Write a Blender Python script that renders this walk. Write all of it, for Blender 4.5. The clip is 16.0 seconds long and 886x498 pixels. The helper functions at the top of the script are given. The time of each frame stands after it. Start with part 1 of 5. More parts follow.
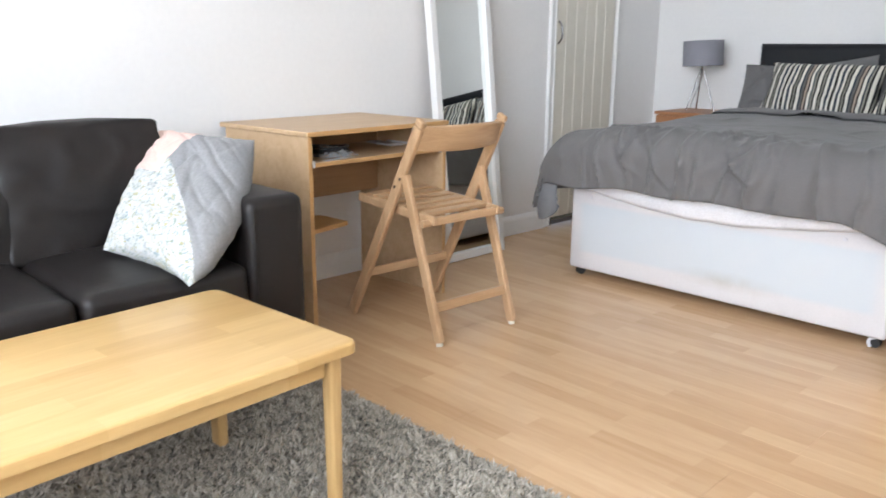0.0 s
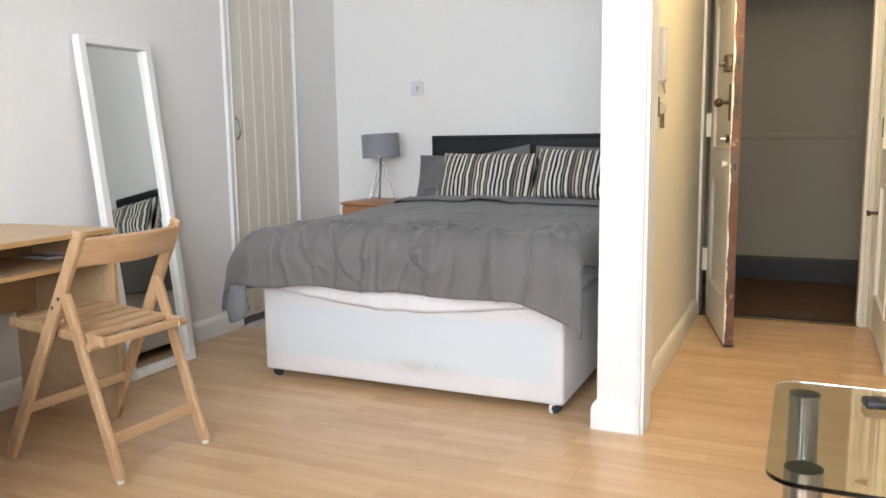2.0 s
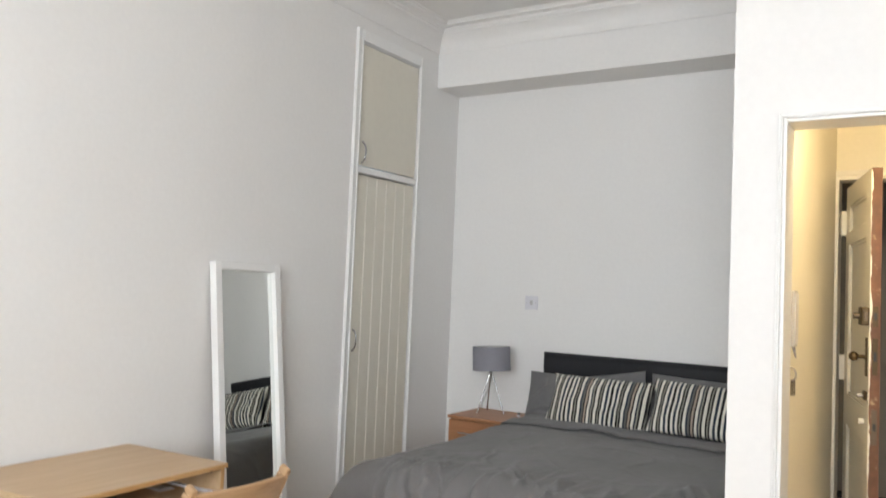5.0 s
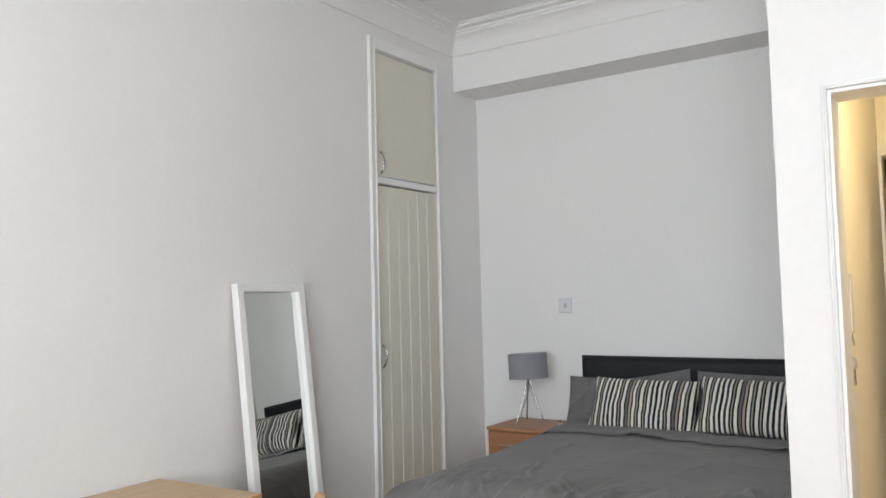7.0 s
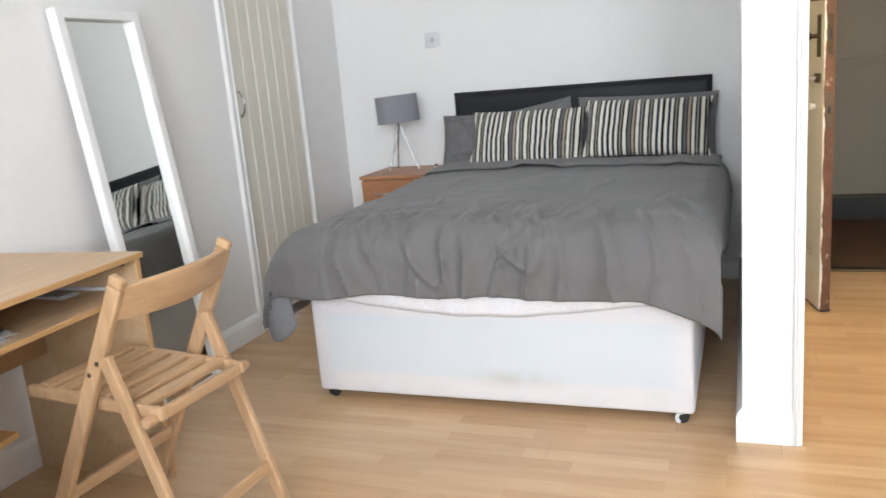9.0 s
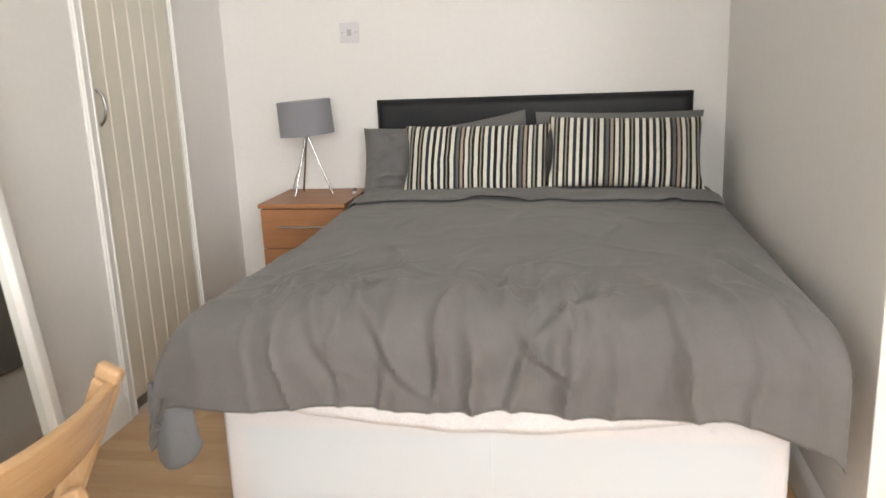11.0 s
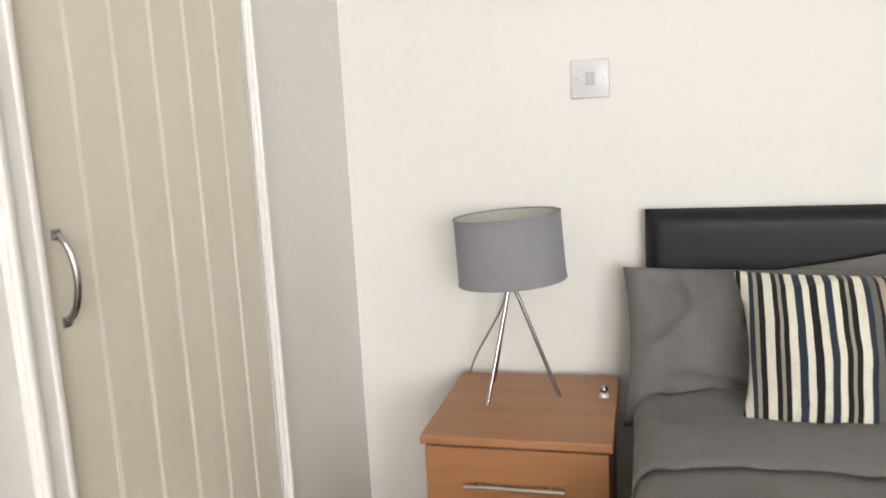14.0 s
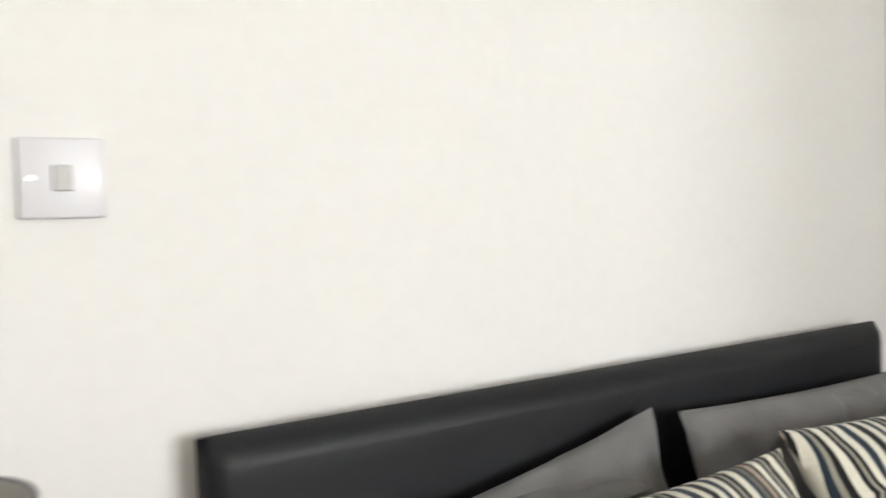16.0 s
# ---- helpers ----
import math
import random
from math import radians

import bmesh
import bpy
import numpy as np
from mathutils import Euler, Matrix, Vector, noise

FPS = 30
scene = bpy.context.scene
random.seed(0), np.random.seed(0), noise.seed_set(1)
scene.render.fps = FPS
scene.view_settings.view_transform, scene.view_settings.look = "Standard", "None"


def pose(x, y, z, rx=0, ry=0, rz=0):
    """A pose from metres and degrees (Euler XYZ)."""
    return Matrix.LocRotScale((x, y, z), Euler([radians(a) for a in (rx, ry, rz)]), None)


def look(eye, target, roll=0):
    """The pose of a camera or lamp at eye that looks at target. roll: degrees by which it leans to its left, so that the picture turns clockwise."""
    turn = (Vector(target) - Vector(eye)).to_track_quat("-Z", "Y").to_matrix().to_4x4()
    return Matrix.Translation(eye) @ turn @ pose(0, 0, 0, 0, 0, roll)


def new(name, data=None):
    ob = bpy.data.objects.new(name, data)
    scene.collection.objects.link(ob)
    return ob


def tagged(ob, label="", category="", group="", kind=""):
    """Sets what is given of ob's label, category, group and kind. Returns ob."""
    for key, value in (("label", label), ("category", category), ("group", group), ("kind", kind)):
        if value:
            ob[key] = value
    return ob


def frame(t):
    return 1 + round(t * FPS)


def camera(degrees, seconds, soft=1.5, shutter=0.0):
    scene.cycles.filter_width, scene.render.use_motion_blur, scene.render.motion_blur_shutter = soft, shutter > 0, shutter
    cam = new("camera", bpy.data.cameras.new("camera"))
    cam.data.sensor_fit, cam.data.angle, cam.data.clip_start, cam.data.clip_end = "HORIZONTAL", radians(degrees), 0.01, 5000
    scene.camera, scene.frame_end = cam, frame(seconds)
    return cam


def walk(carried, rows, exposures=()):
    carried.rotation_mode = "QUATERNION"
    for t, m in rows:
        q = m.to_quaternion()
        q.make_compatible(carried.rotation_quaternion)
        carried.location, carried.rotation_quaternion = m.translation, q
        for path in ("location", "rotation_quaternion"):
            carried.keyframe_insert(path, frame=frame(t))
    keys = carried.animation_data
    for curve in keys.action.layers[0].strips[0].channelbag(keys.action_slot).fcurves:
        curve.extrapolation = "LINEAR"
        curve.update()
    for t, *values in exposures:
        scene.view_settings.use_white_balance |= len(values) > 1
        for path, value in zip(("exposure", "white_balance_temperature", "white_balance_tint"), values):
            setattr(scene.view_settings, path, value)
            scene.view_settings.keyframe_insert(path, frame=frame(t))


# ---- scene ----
cam = camera(58.2, 16.0, 1.5, 0.4)
PATH = [
    (0, (2.836, 0.335, 1.002), (1.445, 1.686, 0.513), 0.4),
    (0.5, (2.841, 0.353, 1.01), (1.541, 1.811, 0.582), 0.5),
    (1, (2.842, 0.381, 1.013), (1.695, 1.976, 0.641), 0.6),
    (1.5, (2.826, 0.421, 1.012), (1.89, 2.159, 0.689), 0.1),
    (2, (2.827, 0.449, 1.035), (2.006, 2.251, 0.755), -0.8),
    (2.5, (2.814, 0.461, 1.044), (1.987, 2.267, 0.814), -1.4),
    (3, (2.776, 0.504, 1.078), (1.873, 2.279, 0.884), -1.4),
    (3.5, (2.741, 0.532, 1.132), (1.77, 2.272, 0.964), -0.3),
    (4, (2.732, 0.523, 1.221), (1.731, 2.248, 1.064), 1.5),
    (4.5, (2.762, 0.494, 1.316), (1.73, 2.206, 1.27), 3.1),
    (5, (2.775, 0.477, 1.401), (1.709, 2.166, 1.499), 2.4),
    (5.2, (2.783, 0.486, 1.432), (1.701, 2.164, 1.56), 1.5),
    (7.3, (2.674, 0.597, 1.375), (1.561, 2.256, 1.482), -1.9),
    (7.5, (2.657, 0.6, 1.336), (1.603, 2.299, 1.344), -2.5),
    (8, (2.573, 0.656, 1.224), (1.603, 2.386, 0.971), -4.2),
    (8.5, (2.445, 0.697, 1.177), (1.556, 2.443, 0.778), -5.2),
    (9, (2.196, 0.77, 1.165), (1.488, 2.589, 0.729), -4.9),
    (9.2, (2.109, 0.8, 1.174), (1.481, 2.646, 0.731), -5.0),
    (11.3, (1.547, 1.687, 1.206), (1.218, 3.606, 0.746), -2.2),
    (11.5, (1.535, 1.821, 1.204), (1.167, 3.735, 0.756), -1.9),
    (12, (1.485, 2.1, 1.213), (0.967, 3.991, 0.817), -1.9),
    (12.5, (1.299, 2.388, 1.22), (0.729, 4.271, 0.858), -2.0),
    (13, (1.159, 2.645, 1.226), (0.573, 4.525, 0.874), -1.9),
    (13.5, (0.958, 2.935, 1.252), (0.368, 4.813, 0.902), -2.2),
    (14, (0.714, 3.141, 1.269), (0.218, 5.05, 0.938), -3.0),
    (14.5, (0.577, 3.345, 1.294), (0.369, 5.317, 1.035), -3.1),
    (15, (0.46, 3.578, 1.318), (0.664, 5.553, 1.08), -2.5),
    (15.5, (0.428, 3.823, 1.281), (1.014, 5.733, 1.183), -1.4),
    (16, (0.486, 4.062, 1.28), (1.544, 5.757, 1.196), -1.9),
]
walk(cam, [(t, look(eye, target, roll)) for t, eye, target, roll in PATH],
     [(0, -0.1, 6050, 10), (0.5, -0.19, 6100, 10), (2, -0.18, 6300, 10), (3, -0.17, 6350, 9), (3.5, -0.05, 6400, 9), (4.5, -0.12, 6450, 9), (5, -0.46, 6450, 9), (7.5, -0.53, 6250, 9), (8, -0.06, 6230, 7), (9, -0.07, 6200, 9), (11.5, 0.04, 7250, 11), (12, 0.22, 7200, 11), (12.5, 0.25, 7150, 11), (13.5, 0.24, 7050, 10), (14, 0.22, 7020, 10), (14.5, 0.10, 6980, 9.5), (15, 0.12, 6950, 9), (15.5, 0.08, 6900, 8.5), (16, 0.28, 6830, 8)])

# ---- world and light ----
world = bpy.data.worlds.new("world")
scene.world = world
world.use_nodes = True
_wn = world.node_tree.nodes
sky = _wn.new("ShaderNodeTexSky")
sky.sky_type = "NISHITA"
sky.sun_disc = False
sky.sun_elevation, sky.sun_rotation = radians(42), radians(20)
world.node_tree.links.new(sky.outputs[0], _wn["Background"].inputs[0])
_wn["Background"].inputs[1].default_value = 0.1

# the sun stands behind the house, so none of it falls through the windows
sun_data = bpy.data.lights.new("sun", "SUN")
sun_data.energy, sun_data.angle, sun_data.color = 2.5, radians(0.5), (1, 0.95, 0.88)
sun = new("sun", sun_data)
sun.matrix_world = look((3, 9, 8), (2, 1, 0))


def window_light(x, z, w, h, watts):
    d = bpy.data.lights.new("window_light", "AREA")
    d.shape, d.size, d.size_y, d.energy, d.color = "RECTANGLE", w, h, watts, (0.90, 0.95, 1.0)
    ob = new("window_light", d)
    ob.matrix_world = look((x, -1.54, z), (x - 1.9, 1.7, z - 0.2))


WINDOW_WATTS, HALL_WATTS = 107, 34
window_light(1.90, 1.80, 1.15, 1.7, WINDOW_WATTS)
window_light(3.45, 1.80, 1.15, 1.7, WINDOW_WATTS)

hall_data = bpy.data.lights.new("hall_bulb_light", "POINT")
hall_data.energy, hall_data.color, hall_data.shadow_soft_size = HALL_WATTS, (1.0, 0.78, 0.47), 0.06
hall_light = new("hall_bulb_light", hall_data)
hall_light.location = (2.63, 3.42, 2.36)


# ---- materials ----
def links_of(m):
    return m.node_tree.nodes, m.node_tree.links


def paint(name, col, rough=0.6, vary=0.06, scale=3.0, fine=60.0, bump=0.05, metal=0.0, spec=0.5, sheen=0.0, wear=None):
    """A surface with slow and fine changes of tone, and fine relief."""
    m = bpy.data.materials.new(name)
    m.use_nodes = True
    n, l = links_of(m)
    b = n["Principled BSDF"]
    b.inputs["Roughness"].default_value, b.inputs["Metallic"].default_value = rough, metal
    b.inputs["Specular IOR Level"].default_value = spec
    b.inputs["Sheen Weight"].default_value = sheen
    geo = n.new("ShaderNodeNewGeometry")
    big, small = n.new("ShaderNodeTexNoise"), n.new("ShaderNodeTexNoise")
    big.inputs["Scale"].default_value, small.inputs["Scale"].default_value = scale, fine
    big.inputs["Detail"].default_value, small.inputs["Detail"].default_value = 4, 3
    l.new(geo.outputs["Position"], big.inputs["Vector"])
    l.new(geo.outputs["Position"], small.inputs["Vector"])
    add = n.new("ShaderNodeMath")
    add.operation = "ADD"
    l.new(big.outputs[0], add.inputs[0])
    l.new(small.outputs[0], add.inputs[1])
    ramp = n.new("ShaderNodeMapRange")
    ramp.inputs[1].default_value, ramp.inputs[2].default_value = 0.6, 1.4
    ramp.inputs[3].default_value, ramp.inputs[4].default_value = 1 - vary, 1 + vary
    l.new(add.outputs[0], ramp.inputs[0])
    mul = n.new("ShaderNodeVectorMath")
    mul.operation = "SCALE"
    mul.inputs[0].default_value = col
    l.new(ramp.outputs[0], mul.inputs["Scale"])
    out = mul.outputs[0]
    if wear:
        spot, cut = n.new("ShaderNodeTexNoise"), n.new("ShaderNodeMapRange")
        spot.inputs["Scale"].default_value, spot.inputs["Detail"].default_value = wear[1], 6
        l.new(geo.outputs["Position"], spot.inputs["Vector"])
        cut.inputs[1].default_value, cut.inputs[2].default_value = wear[2], wear[2] + 0.08
        l.new(spot.outputs[0], cut.inputs[0])
        mix = n.new("ShaderNodeMix")
        mix.data_type = "RGBA"
        l.new(cut.outputs[0], mix.inputs["Factor"])
        l.new(out, mix.inputs["A"])
        mix.inputs["B"].default_value = (*wear[0], 1)
        out = mix.outputs["Result"]
    l.new(out, b.inputs["Base Color"])
    if bump:
        bp = n.new("ShaderNodeBump")
        bp.inputs["Strength"].default_value, bp.inputs["Distance"].default_value = bump, 0.004
        l.new(small.outputs[0], bp.inputs["Height"])
        l.new(bp.outputs[0], b.inputs["Normal"])
    return m


def wood(name, light, dark, axis=0, rough=0.45, stave=None, grain=9.0, strip_tone=0.25, space="Object"):
    """Wood with its grain along one axis; stave = (length, width) of glued strips, laid along the axis."""
    m = bpy.data.materials.new(name)
    m.use_nodes = True
    n, l = links_of(m)
    b = n["Principled BSDF"]
    b.inputs["Roughness"].default_value = rough
    if space == "Object":
        src = n.new("ShaderNodeTexCoord").outputs["Object"]
    else:
        src = n.new("ShaderNodeNewGeometry").outputs["Position"]
    info = n.new("ShaderNodeObjectInfo")
    shift = n.new("ShaderNodeVectorMath")
    shift.operation = "MULTIPLY_ADD"
    shift.inputs[1].default_value = (1, 1, 1)
    l.new(src, shift.inputs[0])
    if space == "Object":
        l.new(info.outputs["Random"], shift.inputs[2])
    st = n.new("ShaderNodeMapping")
    st.inputs["Scale"].default_value = [1.3 if i == axis else grain * 1.6 for i in range(3)]
    l.new(shift.outputs[0], st.inputs["Vector"])
    a, f = n.new("ShaderNodeTexNoise"), n.new("ShaderNodeTexNoise")
    a.inputs["Scale"].default_value, a.inputs["Detail"].default_value, a.inputs["Distortion"].default_value = 1.6, 5, 0.7
    f.inputs["Scale"].default_value, f.inputs["Detail"].default_value = 9.0, 4
    l.new(st.outputs[0], a.inputs["Vector"])
    l.new(st.outputs[0], f.inputs["Vector"])
    s1 = n.new("ShaderNodeMath")
    s1.operation = "MULTIPLY_ADD"
    s1.inputs[1].default_value = 0.45
    l.new(f.outputs[0], s1.inputs[0])
    l.new(a.outputs[0], s1.inputs[2])
    tone = s1.outputs[0]
    if stave:
        mp = n.new("ShaderNodeMapping")
        if axis == 1:
            mp.inputs["Rotation"].default_value = (0, 0, radians(90))
        l.new(src, mp.inputs["Vector"])
        br = n.new("ShaderNodeTexBrick")
        br.inputs["Color1"].default_value, br.inputs["Color2"].default_value = (0, 0, 0, 1), (1, 1, 1, 1)
        br.inputs["Mortar"].default_value = (0.5, 0.5, 0.5, 1)
        br.inputs["Mortar Size"].default_value, br.inputs["Scale"].default_value = 0.0006, 1.0
        br.inputs["Brick Width"].default_value, br.inputs["Row Height"].default_value = stave
        br.offset, br.offset_frequency, br.squash = 0.37, 2, 1.0
        l.new(mp.outputs[0], br.inputs["Vector"])
        s2 = n.new("ShaderNodeMath")
        s2.operation = "MULTIPLY_ADD"
        s2.inputs[1].default_value = strip_tone
        l.new(br.outputs["Color"], s2.inputs[0])
        l.new(tone, s2.inputs[2])
        tone = s2.outputs[0]
    ramp = n.new("ShaderNodeMapRange")
    ramp.inputs[1].default_value, ramp.inputs[2].default_value = 0.5, 1.05 + (strip_tone if stave else 0)
    l.new(tone, ramp.inputs[0])
    mix = n.new("ShaderNodeMix")
    mix.data_type = "RGBA"
    mix.inputs["A"].default_value, mix.inputs["B"].default_value = (*dark, 1), (*light, 1)
    l.new(ramp.outputs[0], mix.inputs["Factor"])
    l.new(mix.outputs["Result"], b.inputs["Base Color"])
    bp = n.new("ShaderNodeBump")
    bp.inputs["Strength"].default_value, bp.inputs["Distance"].default_value = 0.06, 0.002
    l.new(f.outputs[0], bp.inputs["Height"])
    l.new(bp.outputs[0], b.inputs["Normal"])
    return m


def cloth(name, col, weave=900.0, vary=0.12, rough=0.9, crease=0.25):
    m = paint(name, col, rough, vary, 5.0, 140.0, 0.0, spec=0.25, sheen=0.12)
    n, l = links_of(m)
    b = n["Principled BSDF"]
    geo = n.new("ShaderNodeNewGeometry")
    w, c = n.new("ShaderNodeTexNoise"), n.new("ShaderNodeTexNoise")
    w.inputs["Scale"].default_value, c.inputs["Scale"].default_value = weave, 16.0
    c.inputs["Detail"].default_value, c.inputs["Distortion"].default_value = 3, 1.5
    l.new(geo.outputs["Position"], w.inputs["Vector"])
    l.new(geo.outputs["Position"], c.inputs["Vector"])
    b1, b2 = n.new("ShaderNodeBump"), n.new("ShaderNodeBump")
    b1.inputs["Strength"].default_value, b1.inputs["Distance"].default_value = 0.12, 0.001
    b2.inputs["Strength"].default_value, b2.inputs["Distance"].default_value = crease, 0.008
    l.new(w.outputs[0], b1.inputs["Height"])
    l.new(c.outputs[0], b2.inputs["Height"])
    l.new(b1.outputs[0], b2.inputs["Normal"])
    l.new(b2.outputs[0], b.inputs["Normal"])
    return m


def striped(name, stops, period):
    """Woven stripes across the local x axis; stops = (place 0..1, colour)."""
    m = cloth(name, (1, 1, 1), crease=0.15)
    n, l = links_of(m)
    b = n["Principled BSDF"]
    co, sep = n.new("ShaderNodeTexCoord"), n.new("ShaderNodeSeparateXYZ")
    l.new(co.outputs["Object"], sep.inputs[0])
    div, fr = n.new("ShaderNodeMath"), n.new("ShaderNodeMath")
    div.operation, fr.operation = "DIVIDE", "FRACT"
    div.inputs[1].default_value = period
    off = n.new("ShaderNodeMath")
    off.operation = "ADD"
    off.inputs[1].default_value = 10.0
    l.new(sep.outputs[0], div.inputs[0])
    l.new(div.outputs[0], off.inputs[0])
    l.new(off.outputs[0], fr.inputs[0])
    ramp = n.new("ShaderNodeValToRGB")
    ramp.color_ramp.interpolation = "CONSTANT"
    el = ramp.color_ramp.elements
    el[0].position, el[0].color = 0.0, (*stops[0][1], 1)
    el[1].position, el[1].color = stops[1][0], (*stops[1][1], 1)
    for p, c in stops[2:]:
        e = el.new(p)
        e.color = (*c, 1)
    l.new(fr.outputs[0], ramp.inputs[0])
    old = b.inputs["Base Color"].links[0].from_socket
    mix = n.new("ShaderNodeMix")
    mix.data_type, mix.blend_type = "RGBA", "MULTIPLY"
    mix.inputs["Factor"].default_value = 1
    l.new(old, mix.inputs["A"])
    l.new(ramp.outputs[0], mix.inputs["B"])
    l.new(mix.outputs["Result"], b.inputs["Base Color"])
    return m


def glass(name, col, rough=0.0):
    m = bpy.data.materials.new(name)
    m.use_nodes = True
    b = m.node_tree.nodes["Principled BSDF"]
    b.inputs["Base Color"].default_value, b.inputs["Roughness"].default_value = (*col, 1), rough
    b.inputs["Transmission Weight"].default_value, b.inputs["IOR"].default_value = 1.0, 1.45
    return m


WALL = paint("white_wall_paint", (0.80, 0.785, 0.765), 0.75, 0.025, 1.2, 45.0, 0.12)
HALL_WALL = paint("cream_wall_paint", (0.80, 0.75, 0.62), 0.7, 0.03, 1.2, 45.0, 0.12)
CEIL = paint("white_ceiling_paint", (0.80, 0.79, 0.77), 0.8, 0.02, 1.0, 40.0, 0.08)
TRIM = paint("white_gloss_trim", (0.82, 0.81, 0.79), 0.35, 0.03, 2.5, 30.0, 0.04)
CREAM = paint("cream_gloss_paint", (0.70, 0.66, 0.565), 0.42, 0.03, 2.5, 25.0, 0.05)
BEAD = paint("pale_cream_gloss", (0.755, 0.715, 0.63), 0.4, 0.03, 2.5, 25.0, 0.05)
OLD_WHITE = paint("worn_white_gloss", (0.76, 0.73, 0.66), 0.4, 0.05, 3, 25, 0.12, wear=((0.36, 0.27, 0.17), 14.0, 0.72))
RAW_EDGE = paint("worn_brown_door_edge", (0.135, 0.060, 0.032), 0.6, 0.35, 8, 40, 0.3, wear=((0.36, 0.26, 0.16), 24.0, 0.66))
CORRIDOR_WALL = paint("beige_corridor_paint", (0.27, 0.25, 0.215), 0.7, 0.04, 1.5, 40, 0.1)
BLACK_TRIM = paint("black_skirting_paint", (0.02, 0.02, 0.022), 0.45, 0.1)
CARPET = paint("brown_carpet", (0.10, 0.065, 0.045), 0.95, 0.25, 6, 220, 0.6, spec=0.1)
PLANK = wood("laminate_plank", (0.685, 0.468, 0.275), (0.505, 0.315, 0.162), 0, 0.26, (0.43, 0.0633), 9.0, 0.46, "World")
SUBFLOOR = paint("dark_joint", (0.24, 0.15, 0.08), 0.8)
BEECH_BOARD = wood("beech_effect_board", (0.60, 0.425, 0.255), (0.49, 0.325, 0.178), 1, 0.42, None, 12.0)
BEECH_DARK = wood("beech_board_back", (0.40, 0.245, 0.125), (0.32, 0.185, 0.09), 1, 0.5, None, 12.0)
EDGE_WOOD = wood("board_edging", (0.56, 0.34, 0.14), (0.46, 0.26, 0.10), 1, 0.45, None, 14.0)
CHAIR_WOOD = wood("beech_chair_wood", (0.56, 0.365, 0.208), (0.41, 0.247, 0.125), 2, 0.42, None, 16.0)
SLAT_WOOD = wood("beech_slat_wood", (0.56, 0.365, 0.205), (0.41, 0.247, 0.122), 1, 0.42, None, 16.0)
PINE = wood("varnished_rubberwood", (0.75, 0.525, 0.235), (0.56, 0.335, 0.12), 1, 0.30, (0.38, 0.062), 8.0, 0.55)
PINE_LEG = wood("rubberwood_leg", (0.72, 0.50, 0.235), (0.56, 0.34, 0.13), 2, 0.35, None, 10.0)
DRAWER_WOOD = wood("alder_effect_board", (0.41, 0.195, 0.092), (0.335, 0.145, 0.062), 0, 0.42, None, 12.0)
LEATHER = paint("dark_faux_leather", (0.0135, 0.0108, 0.0102), 0.44, 0.2, 4.0, 220.0, 0.14, spec=0.34)
HEAD_LEATHER = paint("black_faux_leather", (0.010, 0.0105, 0.013), 0.48, 0.2, 4.0, 260.0, 0.05, spec=0.28)
DUVET = cloth("grey_cotton", (0.150, 0.143, 0.140), vary=0.05, rough=0.72, crease=0.18)
DUVET_UNDER = cloth("pale_grey_cotton", (0.20, 0.205, 0.22), vary=0.05, crease=0.25)
PILLOW = cloth("grey_pillowcase_cotton", (0.152, 0.147, 0.146), vary=0.06, rough=0.75, crease=0.4)
SHEET = cloth("white_cotton_sheet", (0.86, 0.87, 0.91), crease=0.35)
DIVAN = cloth("white_divan_fabric", (0.70, 0.675, 0.68), vary=0.04, crease=0.08)
_n, _l = links_of(DIVAN)
_pb = _n["Principled BSDF"]
_src = _pb.inputs["Base Color"].links[0].from_socket
_gp, _sp = _n.new("ShaderNodeNewGeometry"), _n.new("ShaderNodeSeparateXYZ")
_l.new(_gp.outputs["Position"], _sp.inputs[0])
_mask = None
for ax, lo, hi in ((2, 0.105, 0.135), (2, 0.350, 0.325), (0, 0.735, 0.79), (0, 2.03, 1.97)):
    _mr = _n.new("ShaderNodeMapRange")
    _mr.interpolation_type = "SMOOTHSTEP"
    _mr.inputs[1].default_value, _mr.inputs[2].default_value = lo, hi
    _l.new(_sp.outputs[ax], _mr.inputs[0])
    if _mask is None:
        _mask = _mr.outputs[0]
    else:
        _mu = _n.new("ShaderNodeMath")
        _mu.operation = "MULTIPLY"
        _l.new(_mask, _mu.inputs[0])
        _l.new(_mr.outputs[0], _mu.inputs[1])
        _mask = _mu.outputs[0]
_mx = _n.new("ShaderNodeMix")
_mx.data_type = "RGBA"
_l.new(_mask, _mx.inputs["Factor"])
_l.new(_src, _mx.inputs["A"])
_mx.inputs["B"].default_value = (0.63, 0.66, 0.685, 1)
# a greyish scuff low on the foot end
_mp, _ln, _sc, _nn, _pr, _m2 = (_n.new("ShaderNodeMapping"), _n.new("ShaderNodeVectorMath"), _n.new("ShaderNodeMapRange"), _n.new("ShaderNodeTexNoise"), _n.new("ShaderNodeMath"), _n.new("ShaderNodeMix"))
_mp.vector_type = "POINT"
_mp.inputs["Scale"].default_value, _mp.inputs["Location"].default_value = (4.0, 0.0, 22.0), (-5.8, 0.0, -2.7)
_l.new(_gp.outputs["Position"], _mp.inputs["Vector"])
_ln.operation = "LENGTH"
_l.new(_mp.outputs[0], _ln.inputs[0])
_sc.inputs[1].default_value, _sc.inputs[2].default_value = 1.0, 0.0
_l.new(_ln.outputs["Value"], _sc.inputs[0])
_nn.inputs["Scale"].default_value, _nn.inputs["Detail"].default_value = 22.0, 5
_l.new(_gp.outputs["Position"], _nn.inputs["Vector"])
_pr.operation = "MULTIPLY"
_l.new(_sc.outputs[0], _pr.inputs[0])
